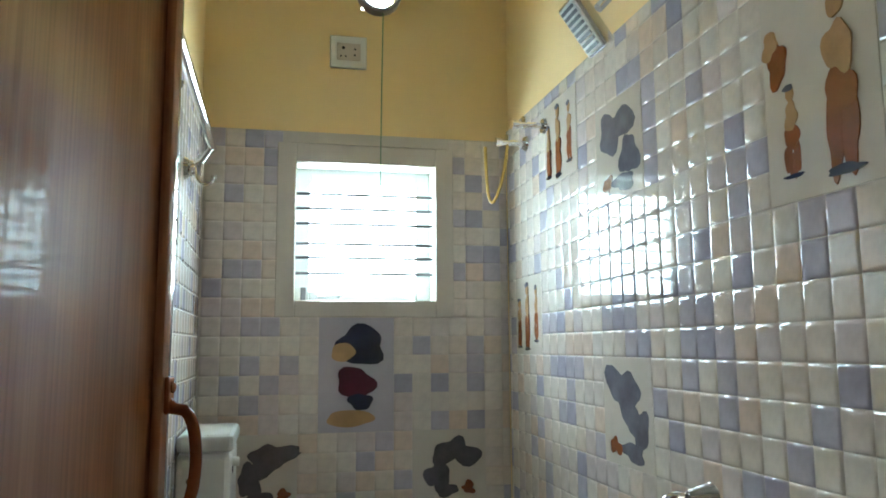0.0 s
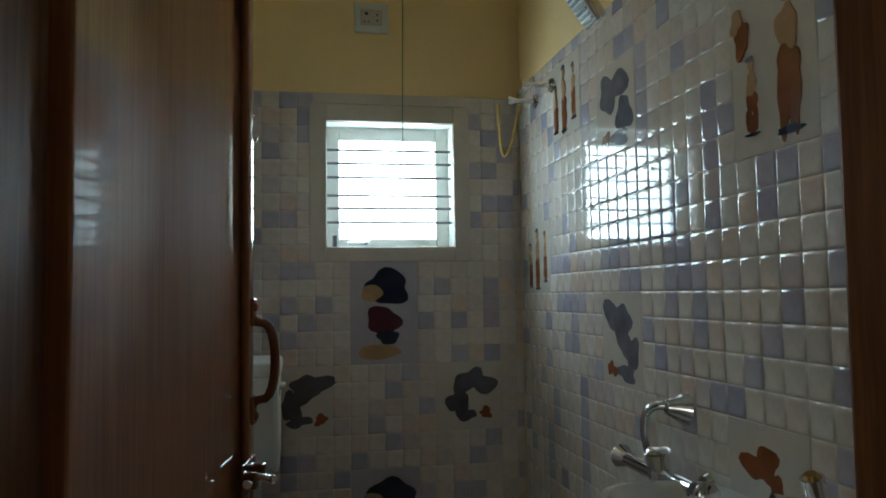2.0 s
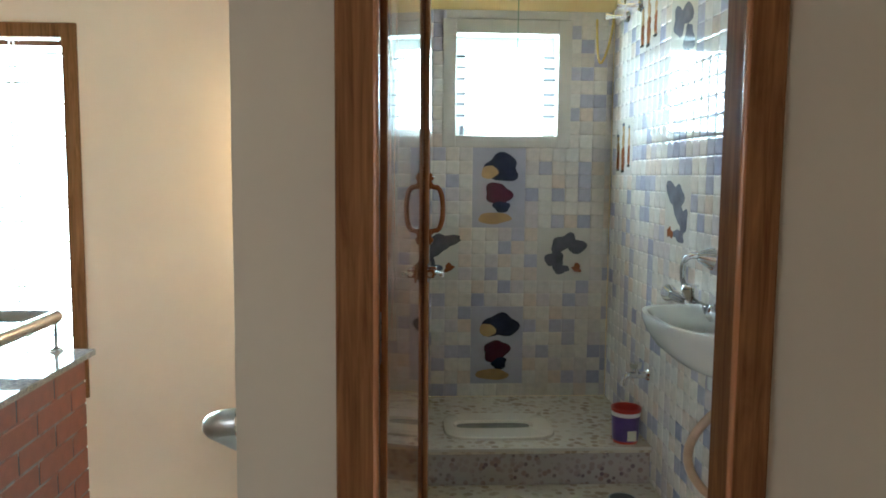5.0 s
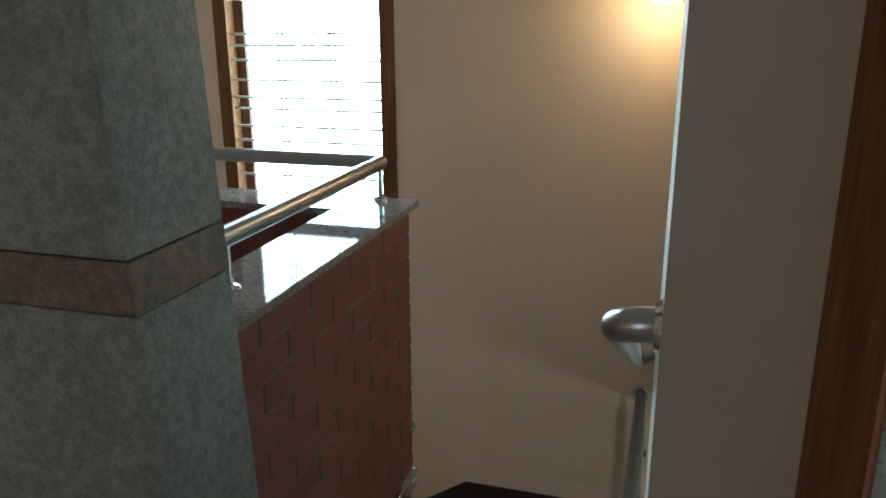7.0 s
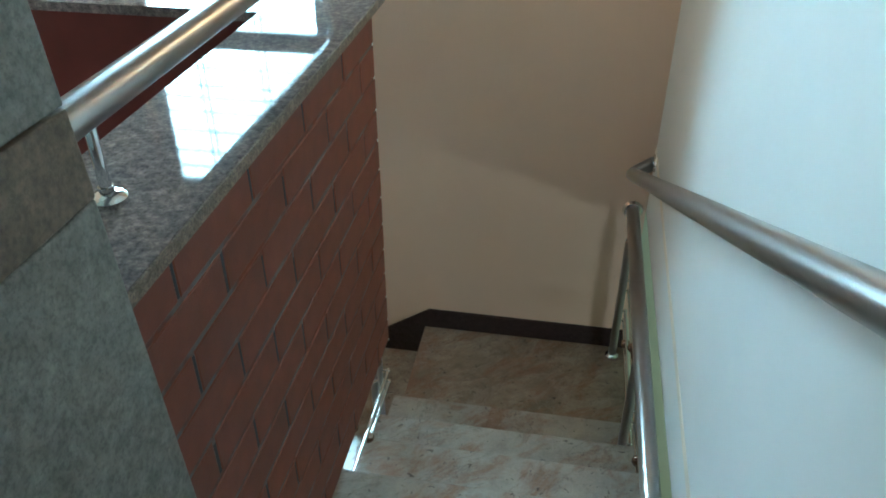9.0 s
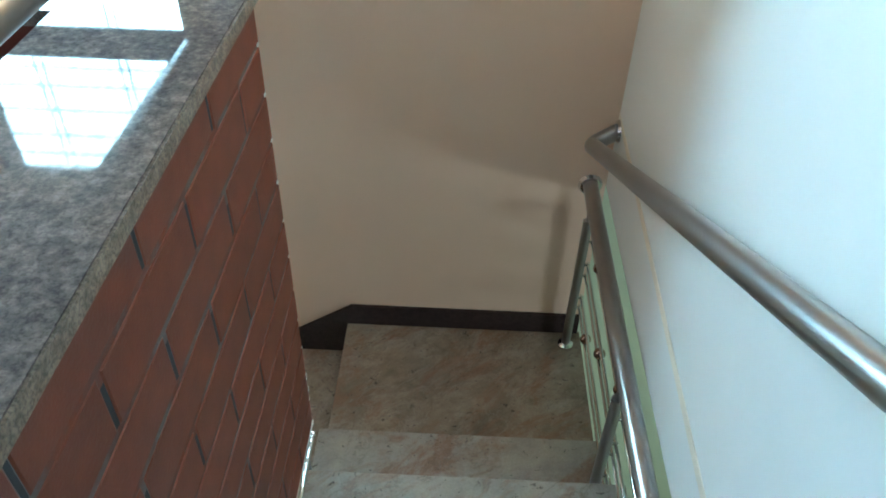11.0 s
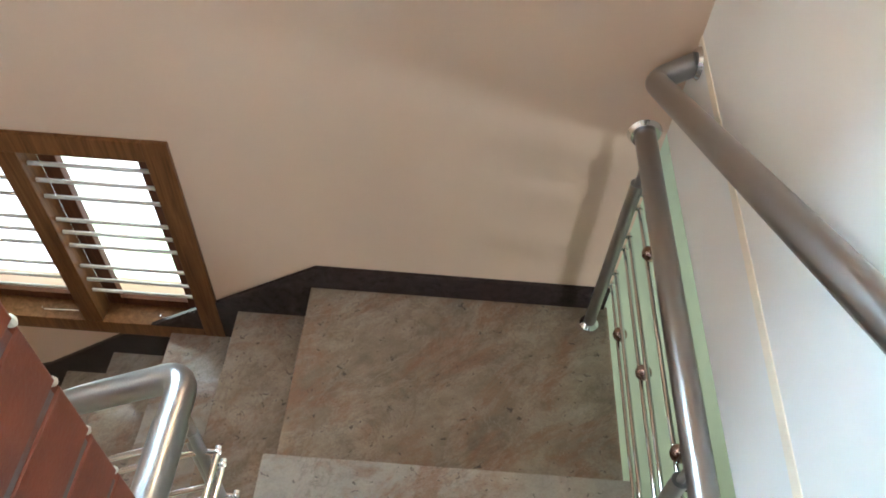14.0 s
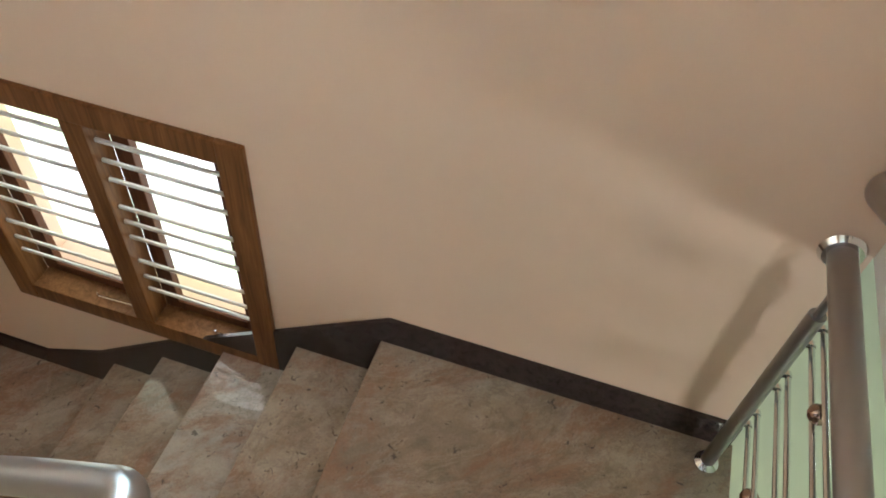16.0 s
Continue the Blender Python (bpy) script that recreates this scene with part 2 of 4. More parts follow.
FRAME_M = wood("varnished_frame_wood", (0.12, 0.045, 0.018), (0.26, 0.115, 0.045), 0.5)
fp = FRAME_M.node_tree.nodes["Principled BSDF"]
fp.inputs["Specular IOR Level"].default_value, fp.inputs["Coat Weight"].default_value = 0.07, 0.0
WIN_WOOD = wood("teak_window_wood", (0.115, 0.045, 0.016), (0.25, 0.112, 0.042), 0.35)
WIN_DARK = wood("dark_sash_wood", (0.07, 0.025, 0.012), (0.14, 0.05, 0.022), 0.35)
STEEL = steel("brushed_steel", (0.37, 0.355, 0.35), 0.31)
CHROME = steel("chrome", (0.75, 0.75, 0.75), 0.08)
ALU = steel("grey_steel", (0.30, 0.30, 0.32), 0.35)
WHITE_PAINT = plain("white_gloss_paint", (0.78, 0.77, 0.72), 0.3, 0, 0.05, 5)
PORCELAIN = plain("porcelain", (0.80, 0.80, 0.78), 0.06, 0, 0.03, 5, 0)
PLASTIC_W = plain("white_plastic", (0.74, 0.73, 0.68), 0.3, 0, 0.05, 5, 0)
DARK = plain("black_plastic", (0.02, 0.02, 0.022), 0.4, 0, 0.1, 5, 0)
HOSE = plain("yellow_hose", (0.62, 0.42, 0.10), 0.35, 0, 0.1, 20, 0)
HOSE_P = plain("pinkish_hose", (0.62, 0.40, 0.26), 0.35, 0, 0.1, 20, 0)
RED = plain("red_plastic", (0.45, 0.035, 0.02), 0.35, 0, 0.1, 10, 0)
PURPLE = plain("purple_label", (0.07, 0.03, 0.15), 0.3, 0, 0.15, 10, 0)
BRONZE = steel("bronze_tinted_steel", (0.36, 0.25, 0.20), 0.14)
BRASS = steel("brass", (0.55, 0.38, 0.16), 0.2)
NAVY = plain("navy_glaze", (0.018, 0.02, 0.05), 0.08, 0, 0.3, 14, 0)
MAROON = plain("maroon_glaze", (0.085, 0.014, 0.03), 0.08, 0, 0.2, 14, 0)
TAN = plain("tan_glaze", (0.50, 0.32, 0.16), 0.08, 0, 0.15, 14, 0)
SKIN = plain("ochre_glaze", (0.50, 0.30, 0.15), 0.08, 0, 0.2, 14, 0)
RUST = plain("rust_glaze", (0.27, 0.085, 0.03), 0.08, 0, 0.25, 14, 0)
GREY_GLAZE = plain("grey_glaze", (0.17, 0.165, 0.20), 0.08, 0, 0.3, 14, 0)
SLATE = plain("slate_glaze", (0.10, 0.095, 0.112), 0.08, 0, 0.3, 14, 0)
LILAC = plain("lilac_glaze", (0.50, 0.465, 0.52), 0.07, 0, 0.06, 10, 0)
IVORY = plain("ivory_glaze", (0.66, 0.595, 0.515), 0.07, 0, 0.05, 10, 0)
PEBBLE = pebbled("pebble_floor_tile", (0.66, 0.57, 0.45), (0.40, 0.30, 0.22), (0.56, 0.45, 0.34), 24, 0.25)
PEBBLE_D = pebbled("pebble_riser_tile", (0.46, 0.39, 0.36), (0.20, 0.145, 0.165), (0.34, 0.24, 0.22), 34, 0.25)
PAN_M = plain("aged_ivory_porcelain", (0.70, 0.61, 0.48), 0.12, 0, 0.05, 5, 0)
# for the pan's hollow, darker and greyer than the rim
HOLLOW = plain("dark_grey_porcelain", (0.27, 0.245, 0.20), 0.25, 0, 0.2, 12, 0)
GLOBE = glow("lamp_glass", (1.0, 0.72, 0.36), (1.0, 0.78, 0.42), 160)

# ---- mesh tools ----


def box(bm, x0, x1, y0, y1, z0, z1, bevel=0.0):
    r = bmesh.ops.create_cube(bm, size=1)
    for v in r["verts"]:
        v.co = Vector(((x0 + x1) / 2 + v.co.x * (x1 - x0), (y0 + y1) / 2 + v.co.y * (y1 - y0), (z0 + z1) / 2 + v.co.z * (z1 - z0)))
    if bevel:
        edges = list({e for v in r["verts"] for e in v.link_edges})
        bmesh.ops.bevel(bm, geom=edges, offset=bevel, segments=2, affect="EDGES", profile=0.5)
    return bm


def cyl(bm, a, b, r, r2=None, n=16):
    a, b = Vector(a), Vector(b)
    d = b - a
    q = d.to_track_quat("Z", "Y").to_matrix().to_4x4()
    bmesh.ops.create_cone(bm, cap_ends=True, segments=n, radius1=r, radius2=r if r2 is None else r2, depth=d.length, matrix=Matrix.Translation((a + b) / 2) @ q)
    return bm


def ball(bm, c, r, s=(1, 1, 1), n=14):
    bmesh.ops.create_uvsphere(bm, u_segments=n, v_segments=max(6, n // 2 + 2), radius=r, matrix=Matrix.Translation(c) @ Matrix.Diagonal((*s, 1)))
    return bm


def tube(bm, pts, r, n=14, bend=0.0, steps=6):
    """A round pipe along a line; corners turn with the radius bend."""
    pts = [Vector(p) for p in pts]
    if bend:
        out = [pts[0]]
        for a, b, c in zip(pts, pts[1:], pts[2:]):
            u, w = (a - b).normalized(), (c - b).normalized()
            p, q = b + u * bend, b + w * bend
            for i in range(steps + 1):
                s = i / steps
                out.append(p * (1 - s) ** 2 + b * 2 * s * (1 - s) + q * s * s)
        pts = out + [pts[-1]]
    rings = []
    side = None
    for i, p in enumerate(pts):
        d = (pts[min(i + 1, len(pts) - 1)] - pts[max(i - 1, 0)]).normalized()
        if side is None:
            side = d.orthogonal().normalized()
        side = (side - d * side.dot(d)).normalized()
        up = d.cross(side)
        rings.append([bm.verts.new(p + (side * math.cos(2 * math.pi * k / n) + up * math.sin(2 * math.pi * k / n)) * r) for k in range(n)])
    for a, b in zip(rings, rings[1:]):
        for k in range(n):
            bm.faces.new((a[k], a[(k + 1) % n], b[(k + 1) % n], b[k]))
    bm.faces.new(rings[0][::-1])
    bm.faces.new(rings[-1])
    return bm


def lathe(bm, profile, centre, n=28, sx=1.0, sy=1.0):
    """A turned shape: (radius, height) pairs about the z axis."""
    c = Vector(centre)
    rings = [[bm.verts.new(c + Vector((r * sx * math.cos(2 * math.pi * k / n), r * sy * math.sin(2 * math.pi * k / n), z))) for k in range(n)] for r, z in profile]
    for a, b in zip(rings, rings[1:]):
        for k in range(n):
            bm.faces.new((a[k], a[(k + 1) % n], b[(k + 1) % n], b[k]))
    return bm


def prism(bm, outline, axis, lo, hi):
    """An outline in two axes, drawn out along the third."""
    def at(p, w):
        q = list(p)
        q.insert(axis, w)
        return bm.verts.new(q)
    a, b = [at(p, lo) for p in outline], [at(p, hi) for p in outline]
    n = len(a)
    bm.faces.new(a)
    bm.faces.new(b[::-1])
    for i in range(n):
        bm.faces.new((a[i], b[i], b[(i + 1) % n], a[(i + 1) % n]))
    bmesh.ops.recalc_face_normals(bm, faces=bm.faces)
    return bm


def B():
    return bmesh.new()


def mesh_of(name, bm, material, smooth=True):
    me = bpy.data.meshes.new(name)
    bmesh.ops.recalc_face_normals(bm, faces=bm.faces)
    if smooth:
        for f in bm.faces:
            f.smooth = True
        for e in bm.edges:
            if len(e.link_faces) == 2:
                turn, areas = e.calc_face_angle(0), sorted(f.calc_area() for f in e.link_faces)
                if turn > radians(38) or (turn > radians(12) and areas[1] > 8 * areas[0]):
                    e.smooth = False
    bm.to_mesh(me)
    bm.free()
    me.materials.append(material)
    return me


def structure(name, bm, material, label="", category=""):
    ob = new(name, mesh_of(name, bm, material))
    return tagged(ob, label, category or name.split("_")[0], kind="structure")


def thing(name, at, label, category, group=""):
    ob = new(name)
    ob.empty_display_size = 0.05
    ob.location = at
    return tagged(ob, label, category, group)


def part(name, bm, material, parent, label=""):
    ob = new(name, mesh_of(name, bm, material))
    ob.parent = parent
    if parent.type == "EMPTY":
        ob.matrix_parent_inverse = Matrix.Translation(-parent.location)
    if label:
        ob["label"] = label
    return ob


def wall(name, axis, t0, t1, a0, a1, z0, z1, material, holes=(), label=""):
    """A wall of thickness t0..t1 on an axis (0: x, 1: y), with openings (a0, a1, z0, z1) cut through."""
    bm = B()
    xs = sorted({a0, a1, *[h[0] for h in holes], *[h[1] for h in holes]})
    zs = sorted({z0, z1, *[h[2] for h in holes], *[h[3] for h in holes]})
    solid = {}
    for i in range(len(xs) - 1):
        for k in range(len(zs) - 1):
            cx, cz = (xs[i] + xs[i + 1]) / 2, (zs[k] + zs[k + 1]) / 2
            solid[i, k] = not any(h[0] < cx < h[1] and h[2] < cz < h[3] for h in holes)

    def v(a, t, z):
        return bm.verts.new((t, a, z) if axis == 0 else (a, t, z))
    for (i, k), s in solid.items():
        if not s:
            continue
        x0, x1, y0, y1 = xs[i], xs[i + 1], zs[k], zs[k + 1]
        for t in (t0, t1):
            bm.faces.new([v(x0, t, y0), v(x1, t, y0), v(x1, t, y1), v(x0, t, y1)])
        for (di, dk, q) in ((-1, 0, [(x0, t0, y0), (x0, t1, y0), (x0, t1, y1), (x0, t0, y1)]), (1, 0, [(x1, t0, y0), (x1, t1, y0), (x1, t1, y1), (x1, t0, y1)]),
                            (0, -1, [(x0, t0, y0), (x0, t1, y0), (x1, t1, y0), (x1, t0, y0)]), (0, 1, [(x0, t0, y1), (x0, t1, y1), (x1, t1, y1), (x1, t0, y1)])):
            if not solid.get((i + di, k + dk), False):
                bm.faces.new([v(*c) for c in q])
    bmesh.ops.remove_doubles(bm, verts=bm.verts, dist=1e-5)
    return structure(name, bm, material, label, "wall")


# ---- the large structure ----
FAR, BATH_END, TOP = 2.86, 3.055, 3.5
UP_WIN, LOW_WIN = (-2.93, -1.95, 0.25, 2.2), (-2.915, -1.945, -1.615, -0.626)
BATH_WIN = (0.028, 0.605, 1.666, 2.232)
wall("wall_stair_end", 1, FAR, 3.1, -3.6, -0.587, -3.4, TOP, CREAM, (UP_WIN, LOW_WIN), "cream painted stair end wall with two windows")
wall("wall_stair_corner", 1, FAR, 3.1, -0.587, -0.46, -0.45, TOP, CREAM, (), "cream painted stair end wall by the corner")
wall("wall_bath_window", 1, BATH_END, 3.26, -0.458, 1.2, -0.2, TOP, YELLOW, (BATH_WIN, (0.29, 0.43, 2.90, 3.04)), "pale yellow painted bathroom wall above the tiles")
wall("wall_stair_side", 0, -0.587, -0.348, 0.362, 2.858, -0.45, TOP, WHITE_WALL, (), "white painted wall beside the stairs")
wall("wall_bath_left", 0, -0.346, -0.340, 0.362, 3.053, -0.2, TOP, YELLOW, (), "pale yellow painted wall above the tiles")
wall("wall_bath_front", 1, 0.24, 0.36, -0.587, 2.0, -0.15, TOP, FRONT_DIM, ((-0.386, 0.48, 0.0, 2.13),), "cream white painted wall around the bathroom door, its colour dimmed for hall shade")
wall("wall_bath_right", 0, 0.926, 1.05, 0.362, 3.053, -0.2, TOP, YELLOW, (), "pale yellow painted wall above the tiles")
wall("wall_hall_west", 0, -3.72, -3.602, -3.6, 3.1, -3.4, TOP, CREAM, (), "cream painted hall wall")
# unseen wall; its opening is added to let the fill lamp in
wall("wall_hall_south", 1, -3.72, -3.602, -3.6, 2.0, -0.15, TOP, CREAM, ((-3.05, -1.55, 0.8, 2.2),), "unseen cream painted hall wall with an opening added for the fill lamp")
wall("wall_hall_east", 0, 2.002, 2.12, -3.6, 0.36, -0.15, TOP, CREAM, (), "cream painted hall wall")
wall("wall_below_hall", 1, 0.30, 0.438, -3.6, -0.587, -3.4, -0.152, CREAM, (), "cream painted wall under the hall floor")
wall("wall_lower_east", 0, 1.6, 1.72, -0.6, FAR, -3.4, -0.452, GREEN, ((0.25, 1.25, -1.55, -0.65),), "pale green painted wall of the lower room")
wall("wall_lower_south", 1, -0.72, -0.602, -0.587, 1.72, -3.4, -0.452, GREEN, (), "pale green painted wall of the lower room")
wall("wall_lower_north", 1, FAR, 3.05, -0.587, 1.72, -3.4, -0.452, GREEN, (), "pale green painted wall of the lower room")
structure("slab_below_bath", box(B(), -0.585, 1.72, -0.6, 2.858, -0.45, -0.202), GREEN, "pale green underside of the bathroom slab", "slab")
structure("floor_lower", box(B(), -3.6, 1.72, -0.7, 3.05, -3.5, -3.4), GREEN, "pale green floor of the lower storey", "floor")
structure("ceiling", box(B(), -3.72, 2.12, -3.72, 3.26, TOP, TOP + 0.12), CEIL, "plain white ceiling", "ceiling")
fl = B()
box(fl, -3.6, 2.0, -3.6, 0.163, -0.15, 0.0)
box(fl, -1.418, 2.0, 0.163, 0.24, -0.15, 0.0)
box(fl, -1.418, -0.589, 0.24, 0.436, -0.15, 0.0)
structure("floor_hall", fl, FLOOR_M, "ivory tiled hall floor", "floor")
structure("floor_bath", box(B(), -0.335, 0.92, 0.361, 2.2, -0.05, -0.002), PEBBLE, "pebble patterned ceramic bathroom floor", "floor")
structure("floor_threshold", box(B(), -0.30, 0.401, 0.2, 0.361, -0.05, 0.012), SKIRT, "dark granite door threshold", "threshold")

# ---- stairs ----
RISE, LAND = 0.17671, -1.237
NOSE_Y = [0.465, 0.750, 1.035, 1.320, 1.608, 1.884, 2.168]
stairs = thing("staircase", (-1.08, 0.465, 0), "polished rosy granite stairs with a quarter landing", "stairs")
for i, y in enumerate(NOSE_Y):
    z = -RISE * i
    y0 = NOSE_Y[i - 1] - 0.02 if i else 0.438
    part("tread", box(B(), -1.585, -0.575, y0, y, z - 0.022, z, 0.004), TREAD_PALE_LIT, stairs, "paler grey-rosy granite tread with window light mixed into its colour")
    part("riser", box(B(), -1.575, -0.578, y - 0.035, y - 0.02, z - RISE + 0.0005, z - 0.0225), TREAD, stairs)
part("landing", box(B(), -1.585, -0.575, 2.158, FAR - 0.001, LAND - 0.022, LAND, 0.004), TREAD, stairs, "rosy granite landing slab")
NOSE_X = [-1.584, -1.862, -2.140, -2.408, -2.65]
for i, x in enumerate(NOSE_X):
    z = LAND - RISE * (i + 1)
    x1 = NOSE_X[i + 1] if i + 1 < len(NOSE_X) else -3.6
    part("tread" if i + 1 < len(NOSE_X) else "landing", box(B(), x1, x + 0.02, 1.90, FAR - 0.001, z - 0.022, z, 0.004), TREAD_PALE_LIT if i == 1 else TREAD, stairs)
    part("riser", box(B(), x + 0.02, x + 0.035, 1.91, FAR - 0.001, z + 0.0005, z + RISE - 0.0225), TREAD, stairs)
bm = B()
prism(bm, [(0.44, -0.21), (0.44, -0.36), (2.16, LAND - 0.2), (FAR - 0.002, LAND - 0.2), (FAR - 0.002, LAND - 0.024), (2.14, LAND - 0.024)], 0, -1.57, -0.58)
part("waist_slab", bm, CREAM, stairs, "cream plastered underside")
bm = B()
prism(bm, [(-1.58, LAND - 0.22), (-1.58, LAND - 0.36), (-2.7, -2.36), (-3.6, -2.36), (-3.6, -2.19), (-2.69, -2.19)], 1, 1.92, FAR - 0.002)
part("waist_slab", bm, CREAM, stairs, "cream plastered underside")
bm = B()
prism(bm, [(-0.588, LAND + 0.001), (-0.588, -1.131), (-1.563, -1.129), (-1.93, -1.370), (-2.346, -1.640), (-2.70, -1.90), (-2.97, -2.03), (-3.59, -2.03), (-3.59, -2.30), (-2.7, -2.30), (-1.60, LAND - 0.3), (-1.584, LAND + 0.001)], 1, FAR - 0.014, FAR - 0.0005)
structure("baseboard", bm, SKIRT, "polished dark brown granite skirting along the stairs", "baseboard")

# ---- parapet ----
FACE, PAR_TOP = -1.442, 0.760
parapet = thing("parapet", (-1.55, 1.0, -0.25), "red brick clad parapet with a polished granite top", "parapet")
bm = B()
box(bm, -1.63, FACE + 0.0004, 0.452, 1.594, -0.25, PAR_TOP - 0.002)
part("core", bm, MORTAR, parapet, "grey mortar backing")
part("core", box(B(), -3.6, -1.632, 1.47, 1.59, -0.25, PAR_TOP - 0.002), MORTAR, parapet)
part("lining", box(B(), -1.642, -1.631, 0.452, 1.469, -0.25, PAR_TOP - 0.002), BRICK_IN, parapet, "dark red painted inner face")
part("lining", box(B(), -3.6, -1.643, 1.459, 1.469, -0.25, PAR_TOP - 0.002), BRICK_IN, parapet)
bm = B()
prism(bm, [(-1.422, 0.453), (-1.422, 1.65), (-3.6, 1.65), (-3.6, 1.447), (-1.652, 1.447), (-1.652, 0.453)], 2, PAR_TOP, PAR_TOP + 0.022)
part("coping", bm, CAP, parapet, "polished speckled granite coping")
part("coping_edge", box(B(), -1.4217, -1.4185, 0.454, 1.649, PAR_TOP, PAR_TOP + 0.0205), CAP_EDGE, parapet, "rough sawn granite edge")


def brick_mesh(length, height):
    b = B()
    box(b, 0, 0.012, 0, length, 0, height)
    top = [f for f in b.faces if f.normal.x > 0.5]
    r = bmesh.ops.inset_region(b, faces=top, thickness=0.003, depth=0.0)
    for v in top[0].verts:
        v.co.x += 0.0012
    return mesh_of("brick", b, BRICK_M, False)


COURSE, BLEN, JOINT = 0.0842, 0.2555, 0.009
k, z1 = 0, PAR_TOP - 0.003
meshes = {}
while z1 > -0.24:
    z0 = max(-0.25, 0.6715 - COURSE * k)
    start = 1.478 - (0 if k % 2 else BLEN / 2) - BLEN * 5
    for j in range(8):
        a, b_ = max(0.453, start + BLEN * j + JOINT / 2), min(1.602, start + BLEN * (j + 1) - JOINT / 2)
        if b_ - a < 0.02:
            continue
        h = z1 - z0 - JOINT / 2
        key = (round(b_ - a, 3), round(h, 3))
        if key not in meshes:
            meshes[key] = brick_mesh(b_ - a, h)
        ob = new("brick", meshes[key])
        ob.parent = parapet
        ob.matrix_parent_inverse = Matrix.Translation(-parapet.location)
        ob.location = (FACE - 0.0113 + random.uniform(-0.0006, 0.0006), a, z0 + JOINT / 2)
        if 0.5 < a:
            w_ = random.uniform(0.0022, 0.0042)
            part("joint_groove", box(B(), FACE - 0.004, FACE + 0.0007, a - JOINT / 2 - w_, a - JOINT / 2 + w_, z0 + 0.006, z0 + 0.006 + h * random.uniform(0.7, 0.95)), GROOVE, parapet)
    bm = B()
    ball(bm, (FACE - 0.003, 1.6025, z0), 0.0055, (0.9, 0.8, random.uniform(0.7, 1.3)), 8)
    part("mortar_bit", bm, WHITE_PAINT, parapet, "white lump of mortar")
    z1 = z0 - JOINT / 2
    k += 1

# steel rail on the parapet
RZ = 0.912
prail = thing("parapet_rail", (-1.54, 1.6, 0.7822), "brushed steel pipe rail turning a corner on the parapet", "railing")
bm = B()
tube(bm, [(-1.54, 0.46, RZ), (-1.54, 1.625, RZ), (-3.55, 1.625, RZ)], 0.025, 20, 0.032)
part("pipe", bm, STEEL, prail)
for (x, y) in ((-1.54, 0.636), (-1.545, 1.61), (-2.6, 1.625)):
    bm = B()
    cyl(bm, (x, y, 0.7822), (x, y, RZ - 0.02), 0.008)
    post = part("post", bm, CHROME, prail)
    bm = B()
    lathe(bm, [(0.0, 0.0), (0.024, 0.0), (0.024, 0.008), (0.018, 0.014), (0.010, 0.016), (0.010, 0.024), (0.0, 0.024)], (x, y, 0.7822), 20)
    part("base_flange", bm, CHROME, post)

# pillar with granite cladding
pillar = thing("pillar", (-1.7, 0.3, -0.4), "grey leathered granite pillar with a brown band", "pillar")
for z0, z1, m, grow in ((-0.40, 0.906, PILLAR_M, 0.0), (0.908, 1.002, BAND_M, 0.0015), (1.004, TOP - 0.002, PILLAR_M, 0.0)):
    bm = box(B(), -2.02, -1.42 + grow, 0.166 - grow, 0.450, z0, z1, 0.003)
    for v in bm.verts:
        if v.co.x > -1.6:
            v.co.x -= 0.045 * (v.co.z - 1.0)
    part("band" if grow else "cladding", bm, m, pillar)

# ---- railings of the stairs ----


def ball_rail(name, at, pipe_z, x, y0, y1, posts, pairs, balls, label, flange, side, post_r=0.0185):
    rail = thing(name, at, label, "railing")
    bm = B()
    tube(bm, [(x, y0, pipe_z), (x, y1, pipe_z)], 0.0285, 22)
    part("handrail", bm, STEEL, rail)
    if flange:
        bm = B()
        cyl(bm, (x, y1 - 0.012, pipe_z), (x, y1 + 0.0, pipe_z), 0.038, 0.046, 28)
        part("wall_flange", bm, CHROME, rail)
    for y, zb in posts:
        bm = B()
        cyl(bm, (x, y, zb), (x, y, pipe_z - 0.11), post_r)
        cyl(bm, (x, y, pipe_z - 0.115), (x, y, pipe_z - 0.02), 0.009)
        post = part("post", bm, STEEL, rail)
        bm = B()
        lathe(bm, [(0.0, 0.0), (0.032, 0.0), (0.032, 0.006), (0.02, 0.014), (0.016, 0.018)], (x, y, zb), 20)
        part("base_flange", bm, CHROME, post)
        for pz in pairs:
            for dz in (0.028, -0.028):
                bm = B()
                cyl(bm, (x, y, pz + dz), (x + side * 0.03, y, pz + dz), 0.006, None, 10)
                ball(bm, (x + side * 0.031, y, pz + dz), 0.0085, (1, 1, 1), 10)
                part("bracket", bm, CHROME, post)
    for pz in pairs:
        for dz in (0.028, -0.028):
            bm = B()
            cyl(bm, (x + side * 0.03, y0 + 0.02, pz + dz), (x + side * 0.03, posts[0][0] + 0.012, pz + dz), 0.0065, None, 12)
            part("bar", bm, CHROME, rail)
    for by, bz in balls:
        bm = B()
        ball(bm, (x + side * 0.03, by, bz), 0.0215)
        part("ball", bm, BRONZE, rail, "bronze tinted ball")
    return rail


ball_rail("landing_railing", (-0.635, 2.78, LAND), -0.455, -0.643, 1.0, FAR - 0.001, ((2.782, LAND), (1.96, LAND + RISE)), (-0.635, -0.81, -0.985),
          ((2.60, -0.635), (2.35, -0.81), (2.58, -0.985), (2.05, -0.635), (1.75, -0.81)), "brushed steel railing with paired bars and small balls", True, 1)
